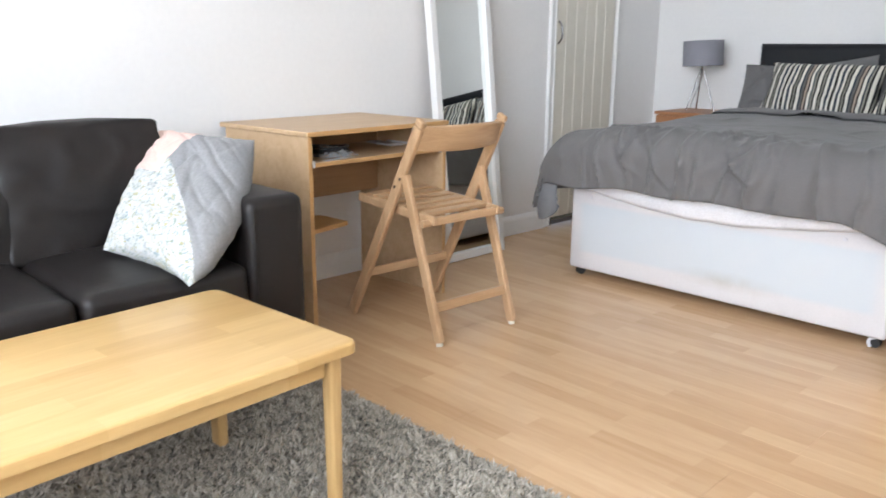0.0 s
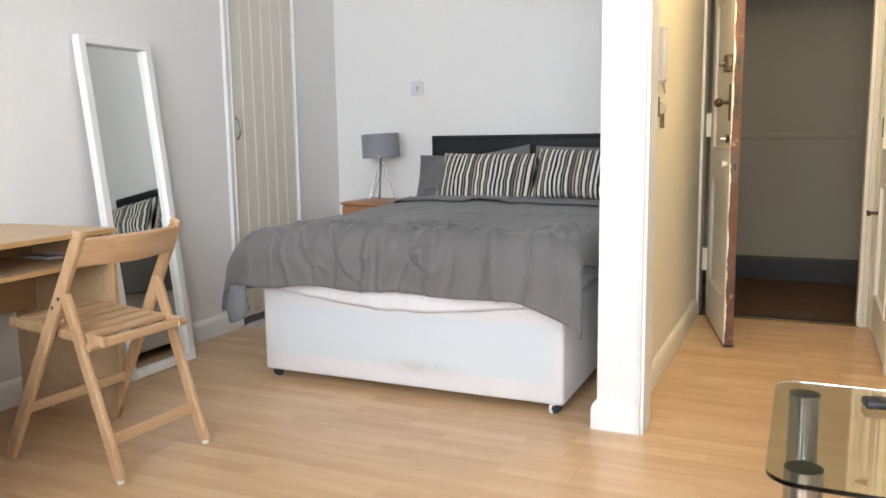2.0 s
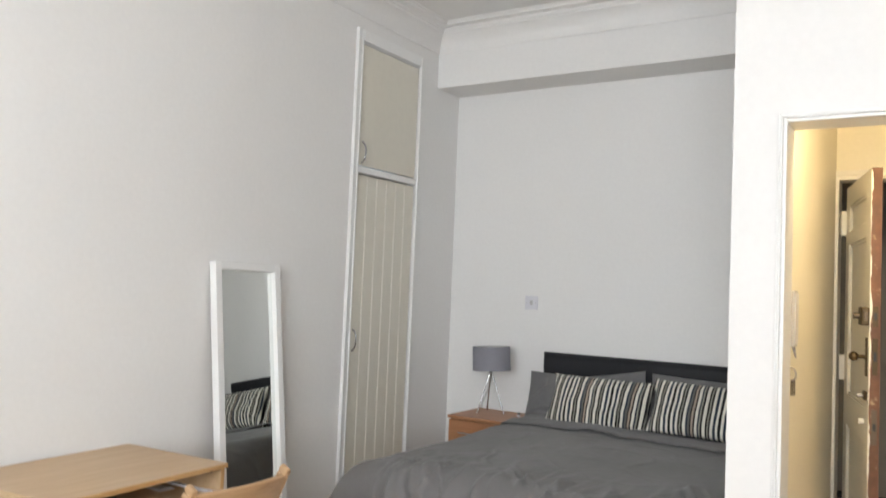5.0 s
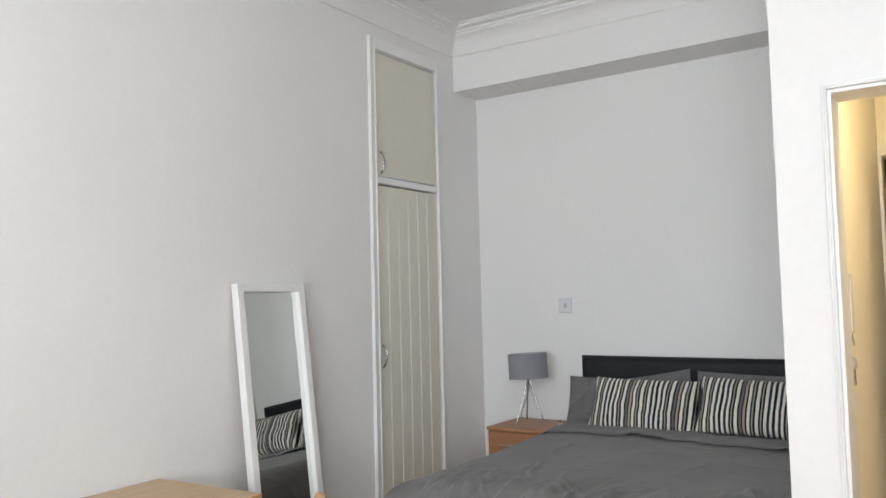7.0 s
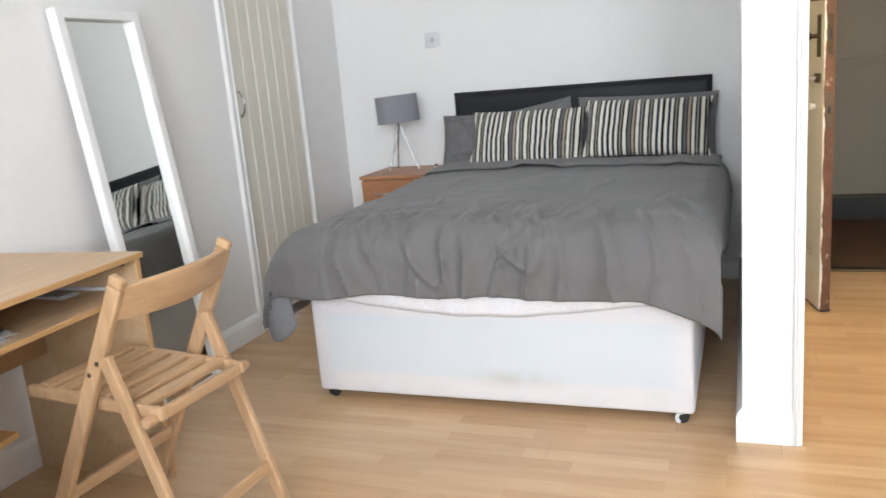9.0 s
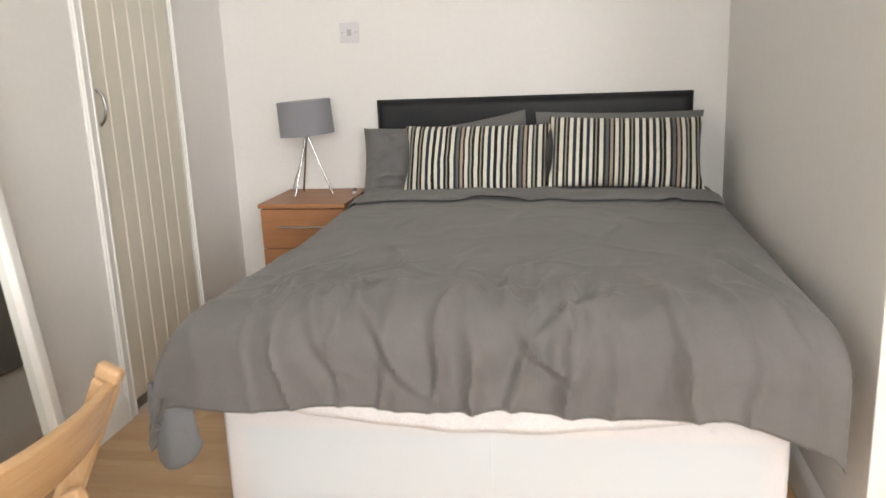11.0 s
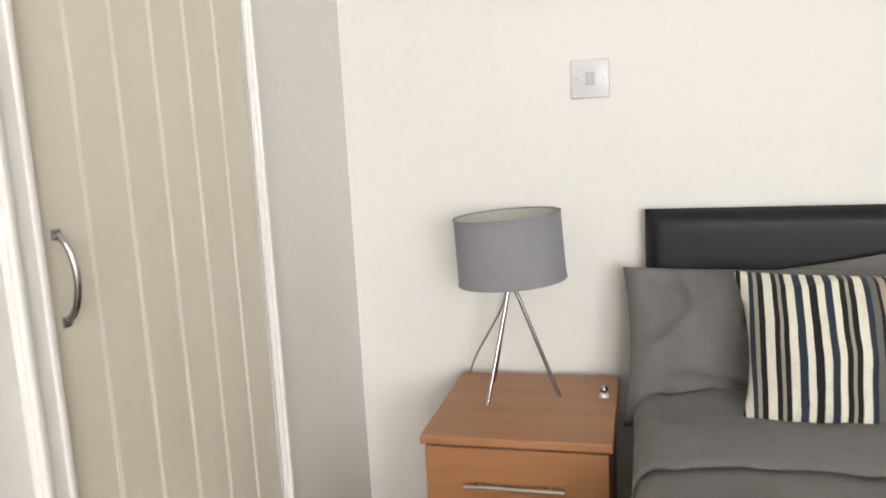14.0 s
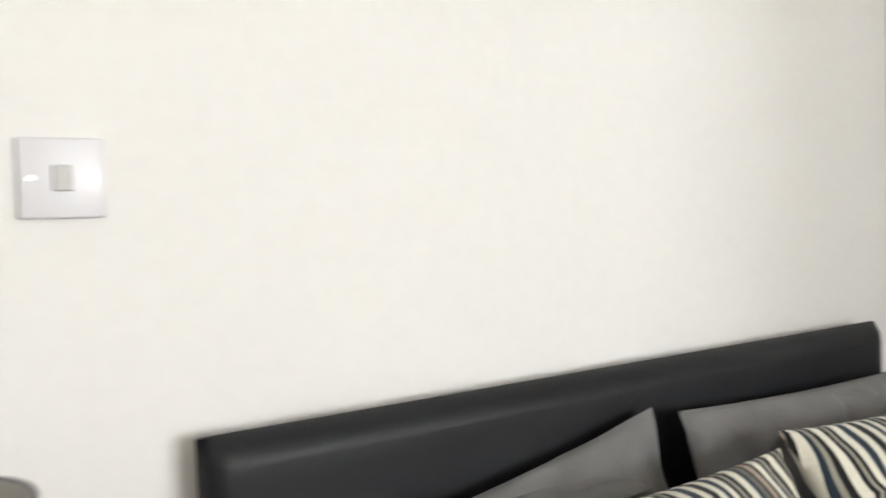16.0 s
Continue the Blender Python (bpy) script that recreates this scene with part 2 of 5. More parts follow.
_l.new(_nn.outputs[0], _pr.inputs[1])
_m2.data_type = "RGBA"
_l.new(_pr.outputs[0], _m2.inputs["Factor"])
_l.new(_mx.outputs["Result"], _m2.inputs["A"])
_m2.inputs["B"].default_value = (0.50, 0.47, 0.42, 1)
_l.new(_m2.outputs["Result"], _pb.inputs["Base Color"])
SHADE = cloth("grey_lampshade_fabric", (0.26, 0.255, 0.285), vary=0.05, crease=0.03)
SHADE_IN = paint("lampshade_lining", (0.52, 0.505, 0.475), 0.7)
CHROME = paint("chrome", (0.44, 0.435, 0.44), 0.18, 0.03, bump=0, metal=1.0)
STEEL = paint("brushed_steel", (0.50, 0.48, 0.46), 0.32, 0.08, bump=0.05, metal=1.0)
BRASS = paint("dull_brass", (0.10, 0.072, 0.042), 0.42, 0.2, 12, 90, 0.1, metal=1.0)
WHITE_PLASTIC = paint("white_plastic", (0.68, 0.67, 0.70), 0.3, 0.02, bump=0)
GREY_PLASTIC = paint("grey_plastic", (0.48, 0.47, 0.46), 0.4, 0.03, bump=0)
BLACK_PLASTIC = paint("black_plastic", (0.015, 0.015, 0.017), 0.38, 0.1, bump=0.05)
RUBBER = paint("black_rubber", (0.02, 0.02, 0.02), 0.6, 0.2)
CABLE = paint("grey_cable", (0.30, 0.29, 0.28), 0.5, 0.05, bump=0)
SCREW = paint("dark_screw", (0.14, 0.11, 0.08), 0.4, 0.1, metal=0.8, bump=0)
WHITE_FRAME = paint("white_lacquer", (0.83, 0.82, 0.80), 0.38, 0.02, 3, 30, 0.03)
RUG_BASE = paint("rug_backing", (0.26, 0.235, 0.20), 0.95)
CLEAR_FILM = glass("clear_plastic_film", (0.86, 0.87, 0.89), 0.10)
CLEAR_FILM.node_tree.nodes["Principled BSDF"].inputs["Transmission Weight"].default_value = 0.72
TABLE_GLASS = glass("green_tinted_glass", (0.80, 0.90, 0.87))
PANE = glass("window_glass", (0.98, 0.99, 0.99))
PAPER = paint("white_paper", (0.55, 0.55, 0.57), 0.7, 0.04, bump=0)

MIRROR = bpy.data.materials.new("mirror_glass")
MIRROR.use_nodes = True
_b = MIRROR.node_tree.nodes["Principled BSDF"]
_b.inputs["Base Color"].default_value, _b.inputs["Metallic"].default_value, _b.inputs["Roughness"].default_value = (0.82, 0.84, 0.82, 1), 1.0, 0.012

BLACK, CREAMY, NAVY = (0.014, 0.013, 0.013), (0.68, 0.65, 0.56), (0.024, 0.034, 0.050)
TAUPE, MID, SAGE = (0.36, 0.285, 0.225), (0.13, 0.125, 0.115), (0.30, 0.285, 0.235)
WEAVE = ((CREAMY, 15), (BLACK, 10), (SAGE, 6), (BLACK, 10), (CREAMY, 15), (NAVY, 14), (CREAMY, 13), (BLACK, 15), (CREAMY, 14), (NAVY, 13), (CREAMY, 13),
         (BLACK, 11), (SAGE, 6), (BLACK, 11), (CREAMY, 16), (NAVY, 10), (MID, 12), (BLACK, 6), (TAUPE, 12), (BLACK, 8), (CREAMY, 14), (NAVY, 9), (SAGE, 7), (BLACK, 11))
STRIPE_BANDS, run = [], 0.0
for tint, wide in WEAVE:
    STRIPE_BANDS.append((run, tint))
    run += wide / sum(w for c, w in WEAVE)
STRIPES = striped("striped_woven_cotton", STRIPE_BANDS, 0.25)


# ---- building tools ----
def part(name, bm, material, parent=None, label="", smooth=False):
    me = bpy.data.meshes.new(name)
    bmesh.ops.recalc_face_normals(bm, faces=bm.faces)
    bm.to_mesh(me)
    bm.free()
    for m in (material if isinstance(material, (list, tuple)) else [material]):
        me.materials.append(m)
    if smooth:
        me.shade_smooth()
        me.set_sharp_from_angle(angle=radians(smooth if smooth is not True else 40))
    ob = new(name, me)
    if parent:
        ob.parent = parent
    if label:
        tagged(ob, label)
    return ob


def thing(name, label, category, m=None, group=""):
    ob = new(name)
    ob.empty_display_size = 0.1
    if m is not None:
        ob.matrix_world = m
    return tagged(ob, label, category, group)


def solid(name, bm, material, label, category, smooth=False, m=None, kind="", group=""):
    ob = part(name, bm, material, None, "", smooth)
    if m is not None:
        ob.matrix_world = m
    return tagged(ob, label, category, group, kind)


def add_box(bm, a, b, bevel=0.0, seg=2, m=None):
    r = bmesh.ops.create_cube(bm, size=1)
    vs = r["verts"]
    for v in vs:
        v.co = Vector([(a[i] + b[i]) / 2 + v.co[i] * (b[i] - a[i]) for i in range(3)])
    if bevel:
        es = {e for v in vs for e in v.link_edges}
        out = bmesh.ops.bevel(bm, geom=list(es), offset=bevel, segments=seg, profile=0.5, affect="EDGES")
        vs = list({v for v in out["verts"]} | {v for v in vs if v.is_valid})
    if m is not None:
        for v in vs:
            v.co = m @ v.co
    return vs


def a_box(a, b, bevel=0.0, seg=2, m=None):
    bm = bmesh.new()
    add_box(bm, a, b, bevel, seg, m)
    return bm


def boxes(*rows, bevel=0.0):
    bm = bmesh.new()
    for a, b in rows:
        add_box(bm, a, b, bevel)
    return bm


def between(p, q):
    d = Vector(q) - Vector(p)
    return Matrix.Translation((Vector(p) + Vector(q)) / 2) @ d.to_track_quat("Z", "Y").to_matrix().to_4x4(), d.length


def add_rod(bm, p, q, r0, r1=None, seg=16):
    m, ln = between(p, q)
    bmesh.ops.create_cone(bm, cap_ends=True, segments=seg, radius1=r0, radius2=r0 if r1 is None else r1, depth=ln, matrix=m)


def a_rod(p, q, r0, r1=None, seg=16):
    bm = bmesh.new()
    add_rod(bm, p, q, r0, r1, seg)
    return bm


def bar(p, q, w, h, bevel=0.004, side=(0, 1, 0), grow=0.0):
    """A square-cut bar from p to q: w across the side direction, h across the other."""
    p, q = Vector(p), Vector(q)
    z = (q - p).normalized()
    y = Vector(side)
    y = (y - z * y.dot(z)).normalized()
    x = y.cross(z)
    m = Matrix((x, y, z)).transposed().to_4x4()
    m.translation = (p + q) / 2
    ln = (q - p).length / 2 + grow
    return a_box((-h / 2, -w / 2, -ln), (h / 2, w / 2, ln), bevel, 2, m)


def add_tube(bm, pts, r, seg=8):
    """A round tube along a line of points."""
    pts = [Vector(p) for p in pts]
    rings, up = [], Vector((0.13, 0.21, 0.97))
    for i, p in enumerate(pts):
        t = (pts[min(i + 1, len(pts) - 1)] - pts[max(i - 1, 0)]).normalized()
        x = up.cross(t).normalized()
        y = t.cross(x)
        rings.append([bm.verts.new(p + (x * math.cos(a) + y * math.sin(a)) * r) for a in [2 * math.pi * k / seg for k in range(seg)]])
    for a, b in zip(rings, rings[1:]):
        for k in range(seg):
            bm.faces.new((a[k], a[(k + 1) % seg], b[(k + 1) % seg], b[k]))
    bm.faces.new(rings[0][::-1])
    bm.faces.new(rings[-1])


def a_tube(pts, r, seg=8):
    bm = bmesh.new()
    add_tube(bm, pts, r, seg)
    return bm


def curve3(p0, p1, p2, p3, n=14):
    p0, p1, p2, p3 = map(Vector, (p0, p1, p2, p3))
    return [p0 * (1 - t) ** 3 + p1 * 3 * t * (1 - t) ** 2 + p2 * 3 * t * t * (1 - t) + p3 * t ** 3 for t in [i / n for i in range(n + 1)]]


def sheet(nu, nv, f):
    """A grid of nu x nv faces whose corners are f(u, v)."""
    bm = bmesh.new()
    g = [[bm.verts.new(f(i / nu, j / nv)) for j in range(nv + 1)] for i in range(nu + 1)]
    for i in range(nu):
        for j in range(nv):
            bm.faces.new((g[i][j], g[i + 1][j], g[i + 1][j + 1], g[i][j + 1]))
    return bm


def sweep(prof, path_points, closed=False):
    """A moulding: the profile (outwards, upwards) carried along level points, mitred at the corners; outwards is to the right of travel."""
    bm = bmesh.new()
    P = [Vector(p) for p in path_points]
    rings = []
    for i, p in enumerate(P):
        d1 = (P[i] - P[i - 1]).normalized() if i else (P[1] - P[0]).normalized()
        d2 = (P[i + 1] - P[i]).normalized() if i + 1 < len(P) else d1
        n1, n2 = Vector((d1.y, -d1.x, 0)), Vector((d2.y, -d2.x, 0))
        n = (n1 + n2)
        n = n / max(n.dot(n1), 1e-6) if n.length > 1e-6 else n1
        rings.append([bm.verts.new(p + n * o + Vector((0, 0, h))) for o, h in prof])
    k = len(prof)
    for a, b in zip(rings, rings[1:]):
        for j in range(k):
            bm.faces.new((a[j], a[(j + 1) % k], b[(j + 1) % k], b[j]))
    bm.faces.new(rings[0][::-1])
    bm.faces.new(rings[-1])
    return bm


def nz(x, y, z=0.0):
    return noise.noise(Vector((x, y, z)))


def pillow_mesh(w, h, t, seed=0.0, n=56, pinch=0.035, crease=0.006, flat=0.0):
    """A stuffed pillow lying in the xy plane, seamed round its edge."""
    bm = bmesh.new()
    sides = []
    for s in (1, -1):
        g = []
        for i in range(n + 1):
            row = []
            for j in range(n + 1):
                u, v = 2 * i / n - 1, 2 * j / n - 1
                pu, pv = 1 - pinch * 2 * (1 - v * v) * abs(u) ** 3, 1 - pinch * 2 * (1 - u * u) * abs(v) ** 3
                x, y = u * w / 2 * pu, v * h / 2 * pv
                puff = max(0.0, (1 - abs(u) ** 2.6) * (1 - abs(v) ** 2.6)) ** 0.55
                edge = min(1.0, 5 * min(1 - abs(u), 1 - abs(v)))
                z = s * (t / 2 * puff) + edge * crease * (1.6 * nz(x * 7 + seed, y * 7, s * 3) + 1.0 * nz(x * 17 + seed, y * 11, s * 5))
                z += s * edge * crease * 0.9 * max(0.0, 1 - 4 * abs(nz(x * 5 + y * 4 + seed, y * 8 - x * 3, 2.0))) ** 2
                if s < 0 and (i in (0, n) or j in (0, n)):
                    row.append(sides[0][i][j])
                else:
                    row.append(bm.verts.new((x, y, z + 0.004 * nz(u * 3 + seed, v * 3))))
            g.append(row)
        sides.append(g)
        for i in range(n):
            for j in range(n):
                bm.faces.new((g[i][j], g[i + 1][j], g[i + 1][j + 1], g[i][j + 1]))
    return bm


# ---- the room's shell ----
CEILING_Z, BACK_Y, ALCOVE_X, HALL_X = 3.06, 5.0, 2.19, 2.28
ROOM_X, FRONT_Y, NIB_Y = 4.25, -1.5, 3.145


def structure(name, bm, material, label, category="wall", smooth=False):
    return solid(name, bm, material, label, category, smooth, kind="structure")


floor = structure("floor", boxes(((-0.12, -1.65, -0.12), (4.4, 3.2, -0.012)), ((-0.12, 3.2, -0.12), (3.3, 5.16, -0.012))), SUBFLOOR,
                  "light oak laminate plank floor with a satin sheen", "floor")
wall_west = structure("wall_west", boxes(
    ((-0.14, -1.65, -0.01), (0, 3.938, CEILING_Z)), ((-0.14, 4.510, -0.01), (0, 5.12, CEILING_Z)),
    ((-0.14, 3.938, 2.76), (0, 4.510, CEILING_Z)), ((-0.66, 3.89, -0.01), (-0.62, 4.57, 2.85))), WALL, "smooth white painted plaster wall")
wall_north = structure("wall_north", boxes(((0, BACK_Y, -0.01), (HALL_X, 5.12, CEILING_Z))), WALL, "smooth white painted wall behind the bed")
wall_alcove = structure("wall_alcove", boxes(((ALCOVE_X, NIB_Y + 0.125, -0.01), (HALL_X, BACK_Y, CEILING_Z)),
                                             ((ALCOVE_X, NIB_Y, -0.01), (2.341, NIB_Y + 0.125, CEILING_Z))), WALL,
                        "white partition wall between bed and hall")
wall_doorway = structure("wall_doorway", boxes(((2.341, NIB_Y, 1.98), (3.14, NIB_Y + 0.125, CEILING_Z)),
                                               ((3.14, NIB_Y, -0.01), (ROOM_X, NIB_Y + 0.125, CEILING_Z))), WALL,
                         "white wall round the doorway to the hall")
wall_east = structure("wall_east", boxes(((ROOM_X, -1.65, -0.01), (ROOM_X + 0.14, NIB_Y + 0.125, CEILING_Z))), WALL, "plain white wall of the room")
wall_south = structure("wall_south", boxes(
    ((0, -1.64, -0.01), (1.30, FRONT_Y, CEILING_Z)), ((2.50, -1.64, -0.01), (2.85, FRONT_Y, CEILING_Z)), ((4.05, -1.64, -0.01), (ROOM_X, FRONT_Y, CEILING_Z)),
    ((1.30, -1.64, -0.01), (2.50, FRONT_Y, 0.93)), ((2.85, -1.64, -0.01), (4.05, FRONT_Y, 0.93)),
    ((1.30, -1.64, 2.67), (2.50, FRONT_Y, CEILING_Z)), ((2.85, -1.64, 2.67), (4.05, FRONT_Y, CEILING_Z))), WALL, "plain white wall with two windows")
ceiling = structure("ceiling", boxes(((-0.14, -1.65, CEILING_Z), (4.4, 5.12, CEILING_Z + 0.1))), CEIL, "white painted ceiling", "ceiling")
beam = structure("beam", boxes(((0, 4.728, 2.684), (ALCOVE_X, BACK_Y, CEILING_Z))), WALL, "white boxed-in beam above the bed head", "beam")
COVE = [(0, 0), (0, -0.155), (0.012, -0.158), (0.016, -0.145), (0.022, -0.115), (0.038, -0.085), (0.062, -0.062), (0.082, -0.052),
        (0.086, -0.040), (0.096, -0.038), (0.098, -0.026), (0.135, -0.020), (0.140, -0.008), (0.152, -0.006), (0.152, 0)]
structure("cornice", sweep(COVE, [(0, FRONT_Y, CEILING_Z), (0, 4.728, CEILING_Z), (ALCOVE_X, 4.728, CEILING_Z)]), WALL,
          "white moulded plaster cornice", "cornice", 25)

SKIRT = [(0, 0), (0.018, 0), (0.018, 0.075), (0.014, 0.090), (0.006, 0.100), (0, 0.105)]


def skirting(pts):
    return structure("baseboard", sweep(SKIRT, [(x, y, 0.0) for x, y in pts]), TRIM, "white painted skirting board", "baseboard", 30)


skirting([(0, FRONT_Y), (0, 3.879)])
skirting([(0, 4.539), (0, BACK_Y), (ALCOVE_X, BACK_Y), (ALCOVE_X, NIB_Y), (2.329, NIB_Y)])
skirting([(3.152, NIB_Y), (ROOM_X, NIB_Y)])

# hall and corridor
wall_hall_west = structure("wall_hall_west", boxes(((HALL_X, NIB_Y + 0.126, -0.01), (HALL_X + 0.004, 5.15, 2.6))), HALL_WALL, "cream painted hall wall")
wall_hall_east = structure("wall_hall_east", boxes(((3.19, NIB_Y + 0.126, -0.01), (3.3, 4.26, 2.6)), ((3.19, 5.06, -0.01), (3.3, 5.15, 2.6)),
                                                   ((3.19, 4.26, 2.02), (3.3, 5.06, 2.6)), ((3.42, 4.1, -0.01), (3.45, 5.2, 2.6))), HALL_WALL, "cream painted hall wall")
wall_entrance = structure("wall_entrance", boxes(((1.0, 5.15, -0.01), (2.285, 5.27, 2.6)), ((3.125, 5.15, -0.01), (5.0, 5.27, 2.6)),
                                                 ((2.285, 5.15, 2.075), (3.125, 5.27, 2.6))), HALL_WALL, "cream painted wall round the entrance")
ceiling_hall = structure("ceiling_hall", boxes(((HALL_X, NIB_Y + 0.126, 2.6), (3.45, 5.27, 2.66)), ((1.0, 5.27, 2.6), (5.0, 6.6, 2.66))), CEIL, "white hall ceiling", "ceiling")
corridor_floor = structure("corridor_floor", boxes(((1.0, 5.16, -0.12), (5.0, 6.6, 0.004))), CARPET, "dark brown corridor carpet", "carpet")
wall_corridor = structure("wall_corridor", boxes(((1.0, 6.45, -0.01), (5.0, 6.57, 2.6)), ((0.9, 5.27, -0.01), (1.0, 6.57, 2.6)), ((5.0, 5.27, -0.01), (5.1, 6.57, 2.6))),
                          CORRIDOR_WALL, "beige painted corridor wall")
structure("corridor_baseboard", sweep([(0, 0), (0.02, 0), (0.02, 0.145), (0.012, 0.160), (0, 0.164)], [(1.0, 6.45, 0.004), (5.0, 6.45, 0.004)]), BLACK_TRIM,
          "black painted corridor skirting board", "baseboard")
structure("corridor_dado_rail", sweep([(0, 0), (0.004, 0.005), (0.007, 0.025), (0.004, 0.045), (0, 0.05)], [(1.0, 6.45, 0.98), (5.0, 6.45, 0.98)]), CORRIDOR_WALL,
          "beige painted dado rail", "rail")
structure("baseboard", sweep(SKIRT, [(HALL_X + 0.004, 5.07, 0), (HALL_X + 0.004, NIB_Y + 0.128, 0)][::-1]), HALL_WALL, "cream painted hall skirting board", "baseboard", 30)
structure("threshold", a_box((2.325, 5.127, 0.001), (3.11, 5.185, 0.012), 0.004), BRASS, "worn metal threshold strip", "threshold")


def architrave(name, x0, x1, top, y, side, material, label, width=0.05):
    """A moulded door surround on a wall that faces side (-1: towards -y)."""
    bm = bmesh.new()
    steps = [(0.0, width * 0.44, 0.016), (width * 0.44, width * 0.70, 0.024), (width * 0.70, width, 0.020)]
    for w0, w1, d in steps:
        ya, yb = sorted((y, y + side * d))
        add_box(bm, (x0 - w1, ya, 0), (x0 - w0, yb, top + w1), 0.003)
        add_box(bm, (x1 + w0, ya, 0), (x1 + w1, yb, top + w1), 0.003)
        add_box(bm, (x0 - w0, ya, top + w0), (x1 + w0, yb, top + w1), 0.003)
    return structure(name, bm, material, label, "door frame")


architrave("door_frame_1", 2.356, 3.125, 1.965, NIB_Y, -1, TRIM, "white gloss moulded doorway surround", 0.027)
structure("door_lining", boxes(((2.3415, NIB_Y - 0.004, 0), (2.356, NIB_Y + 0.13, 1.965)), ((3.125, NIB_Y - 0.004, 0), (3.1395, NIB_Y + 0.13, 1.965)),
                               ((2.3415, NIB_Y - 0.004, 1.965), (3.1395, NIB_Y + 0.13, 1.9795))), TRIM, "white gloss doorway lining", "door frame")
architrave("door_frame_2", 2.300, 3.11, 2.06, 5.15, -1, OLD_WHITE, "old white painted entrance door frame")
structure("door_lining", boxes(((2.286, 5.152, 0), (2.300, 5.275, 2.06)), ((3.11, 5.152, 0), (3.124, 5.275, 2.06)), ((2.286, 5.152, 2.06), (3.124, 5.275, 2.074))),
          OLD_WHITE, "old white painted entrance lining", "door frame")


def sash_window(x):
    w = tagged(new("window_1"), "white painted sash window", "window", kind="structure")
    w.location = (x, -1.58, 0.93)
    part("window_frame", boxes(((-0.6, -0.04, 0), (-0.55, 0.04, 1.74)), ((0.55, -0.04, 0), (0.6, 0.04, 1.74)), ((-0.55, -0.04, 0), (0.55, 0.04, 0.06)),
                               ((-0.55, -0.04, 1.68), (0.55, 0.04, 1.74)), ((-0.55, -0.03, 0.85), (0.55, 0.03, 0.90))), TRIM, w)
    part("window_sill", a_box((-0.66, -0.02, -0.03), (0.66, 0.16, -0.002), 0.006), TRIM, w)
    for z in (0.06, 0.90):
        p = part("pane", a_box((-0.55, -0.033, z), (0.55, -0.029, z + 0.79)), PANE, w)
        p.visible_shadow = False


sash_window(1.90)
sash_window(3.45)

hall_pendant = thing("pendant_lamp", "bare warm bulb on a cord from the hall ceiling", "lamp", pose(2.63, 3.42, 2.6))
part("ceiling_rose", a_rod((0, 0, -0.025), (0, 0, 0), 0.03, 0.045), WHITE_PLASTIC, hall_pendant, smooth=True)
part("cord", a_rod((0, 0, -0.10), (0, 0, -0.025), 0.003, seg=8), WHITE_PLASTIC, hall_pendant)
part("bulb_holder", a_rod((0, 0, -0.15), (0, 0, -0.10), 0.02, 0.015), WHITE_PLASTIC, hall_pendant, smooth=True)


# ---- bed ----
BX0, BX1, BY0, BY1 = 0.705, 2.05, 3.212, 4.924
bed = thing("divan_bed", "white fabric divan bed base on castors with scuffed pale panel", "bed", pose(0, 0, 0))


def divan_base():
    bm = a_box((BX0, BY0, 0.036), (BX1, BY1, 0.415), 0.014, 3)
    return bm


part("base", divan_base(), DIVAN, bed, smooth=True)
part("seam", a_tube([(BX0 + 0.01, BY0 - 0.001, 0.396), ((BX0 + BX1) / 2, BY0 - 0.002, 0.394), (BX1 - 0.01, BY0 - 0.001, 0.396)], 0.003, 6), DIVAN, bed)
for bx, bz in ((0.815, 0.372), (1.88, 0.368)):
    part("tuft", a_rod((bx, BY0 - 0.004, bz), (bx, BY0 + 0.004, bz), 0.007, seg=10), WHITE_PLASTIC, bed)
part("panel_join", a_tube([(1.378, BY0 + 0.0008, 0.05), (1.378, BY0 + 0.0008, 0.40)], 0.0014, 6), DIVAN, bed)


def castor(x, y, turn, chrome):
    c = part("castor", a_rod((x, y, 0.03), (x, y, 0.055), 0.006, seg=10), STEEL, bed)
    m = Matrix.Translation((x, y, 0)) @ pose(0, 0, 0, 0, 0, turn)
    bm = bmesh.new()
    for s in (-1, 1):
        add_rod(bm, (0.012, s * 0.003, 0.019), (0.012, s * 0.013, 0.019), 0.019, seg=20)
    for v in bm.verts:
        v.co = m @ v.co
    part("wheel", bm, RUBBER, c, smooth=True)
    bm = bmesh.new()
    for k in range(6):
        a0, a1 = radians(80 + 27 * k), radians(107 + 27 * k)
        p = [(0.012 + r * math.cos(a), w, 0.019 + r * math.sin(a)) for a in (a0, a1) for r in (0.013, 0.0245) for w in (-0.0165, -0.014)]
        vs = [bm.verts.new(m @ Vector(q)) for q in p]
        bmesh.ops.convex_hull(bm, input=vs)
    # a chrome hood is coloured white, to paint in the bright highlight on its metal
    part("hood", bm, WHITE_PLASTIC if chrome else BLACK_PLASTIC, c)


castor(BX0 + 0.045, BY0 + 0.05, 240, False)
castor(BX1 - 0.05, BY0 + 0.03, 0, True)
castor(BX0 + 0.045, BY1 - 0.06, 200, False)
castor(BX1 - 0.045, BY1 - 0.06, 160, False)
part("drawer_gap", a_box((BX0 - 0.002, 3.34, 0.10), (BX0 + 0.004, 4.0, 0.36), 0.001), DIVAN, bed)

solid("mattress", a_box((BX0 + 0.01, BY0 + 0.012, 0.416), (BX1 - 0.01, BY1 - 0.005, 0.625), 0.035, 4), SHEET, "white mattress on the divan base", "mattress", True)


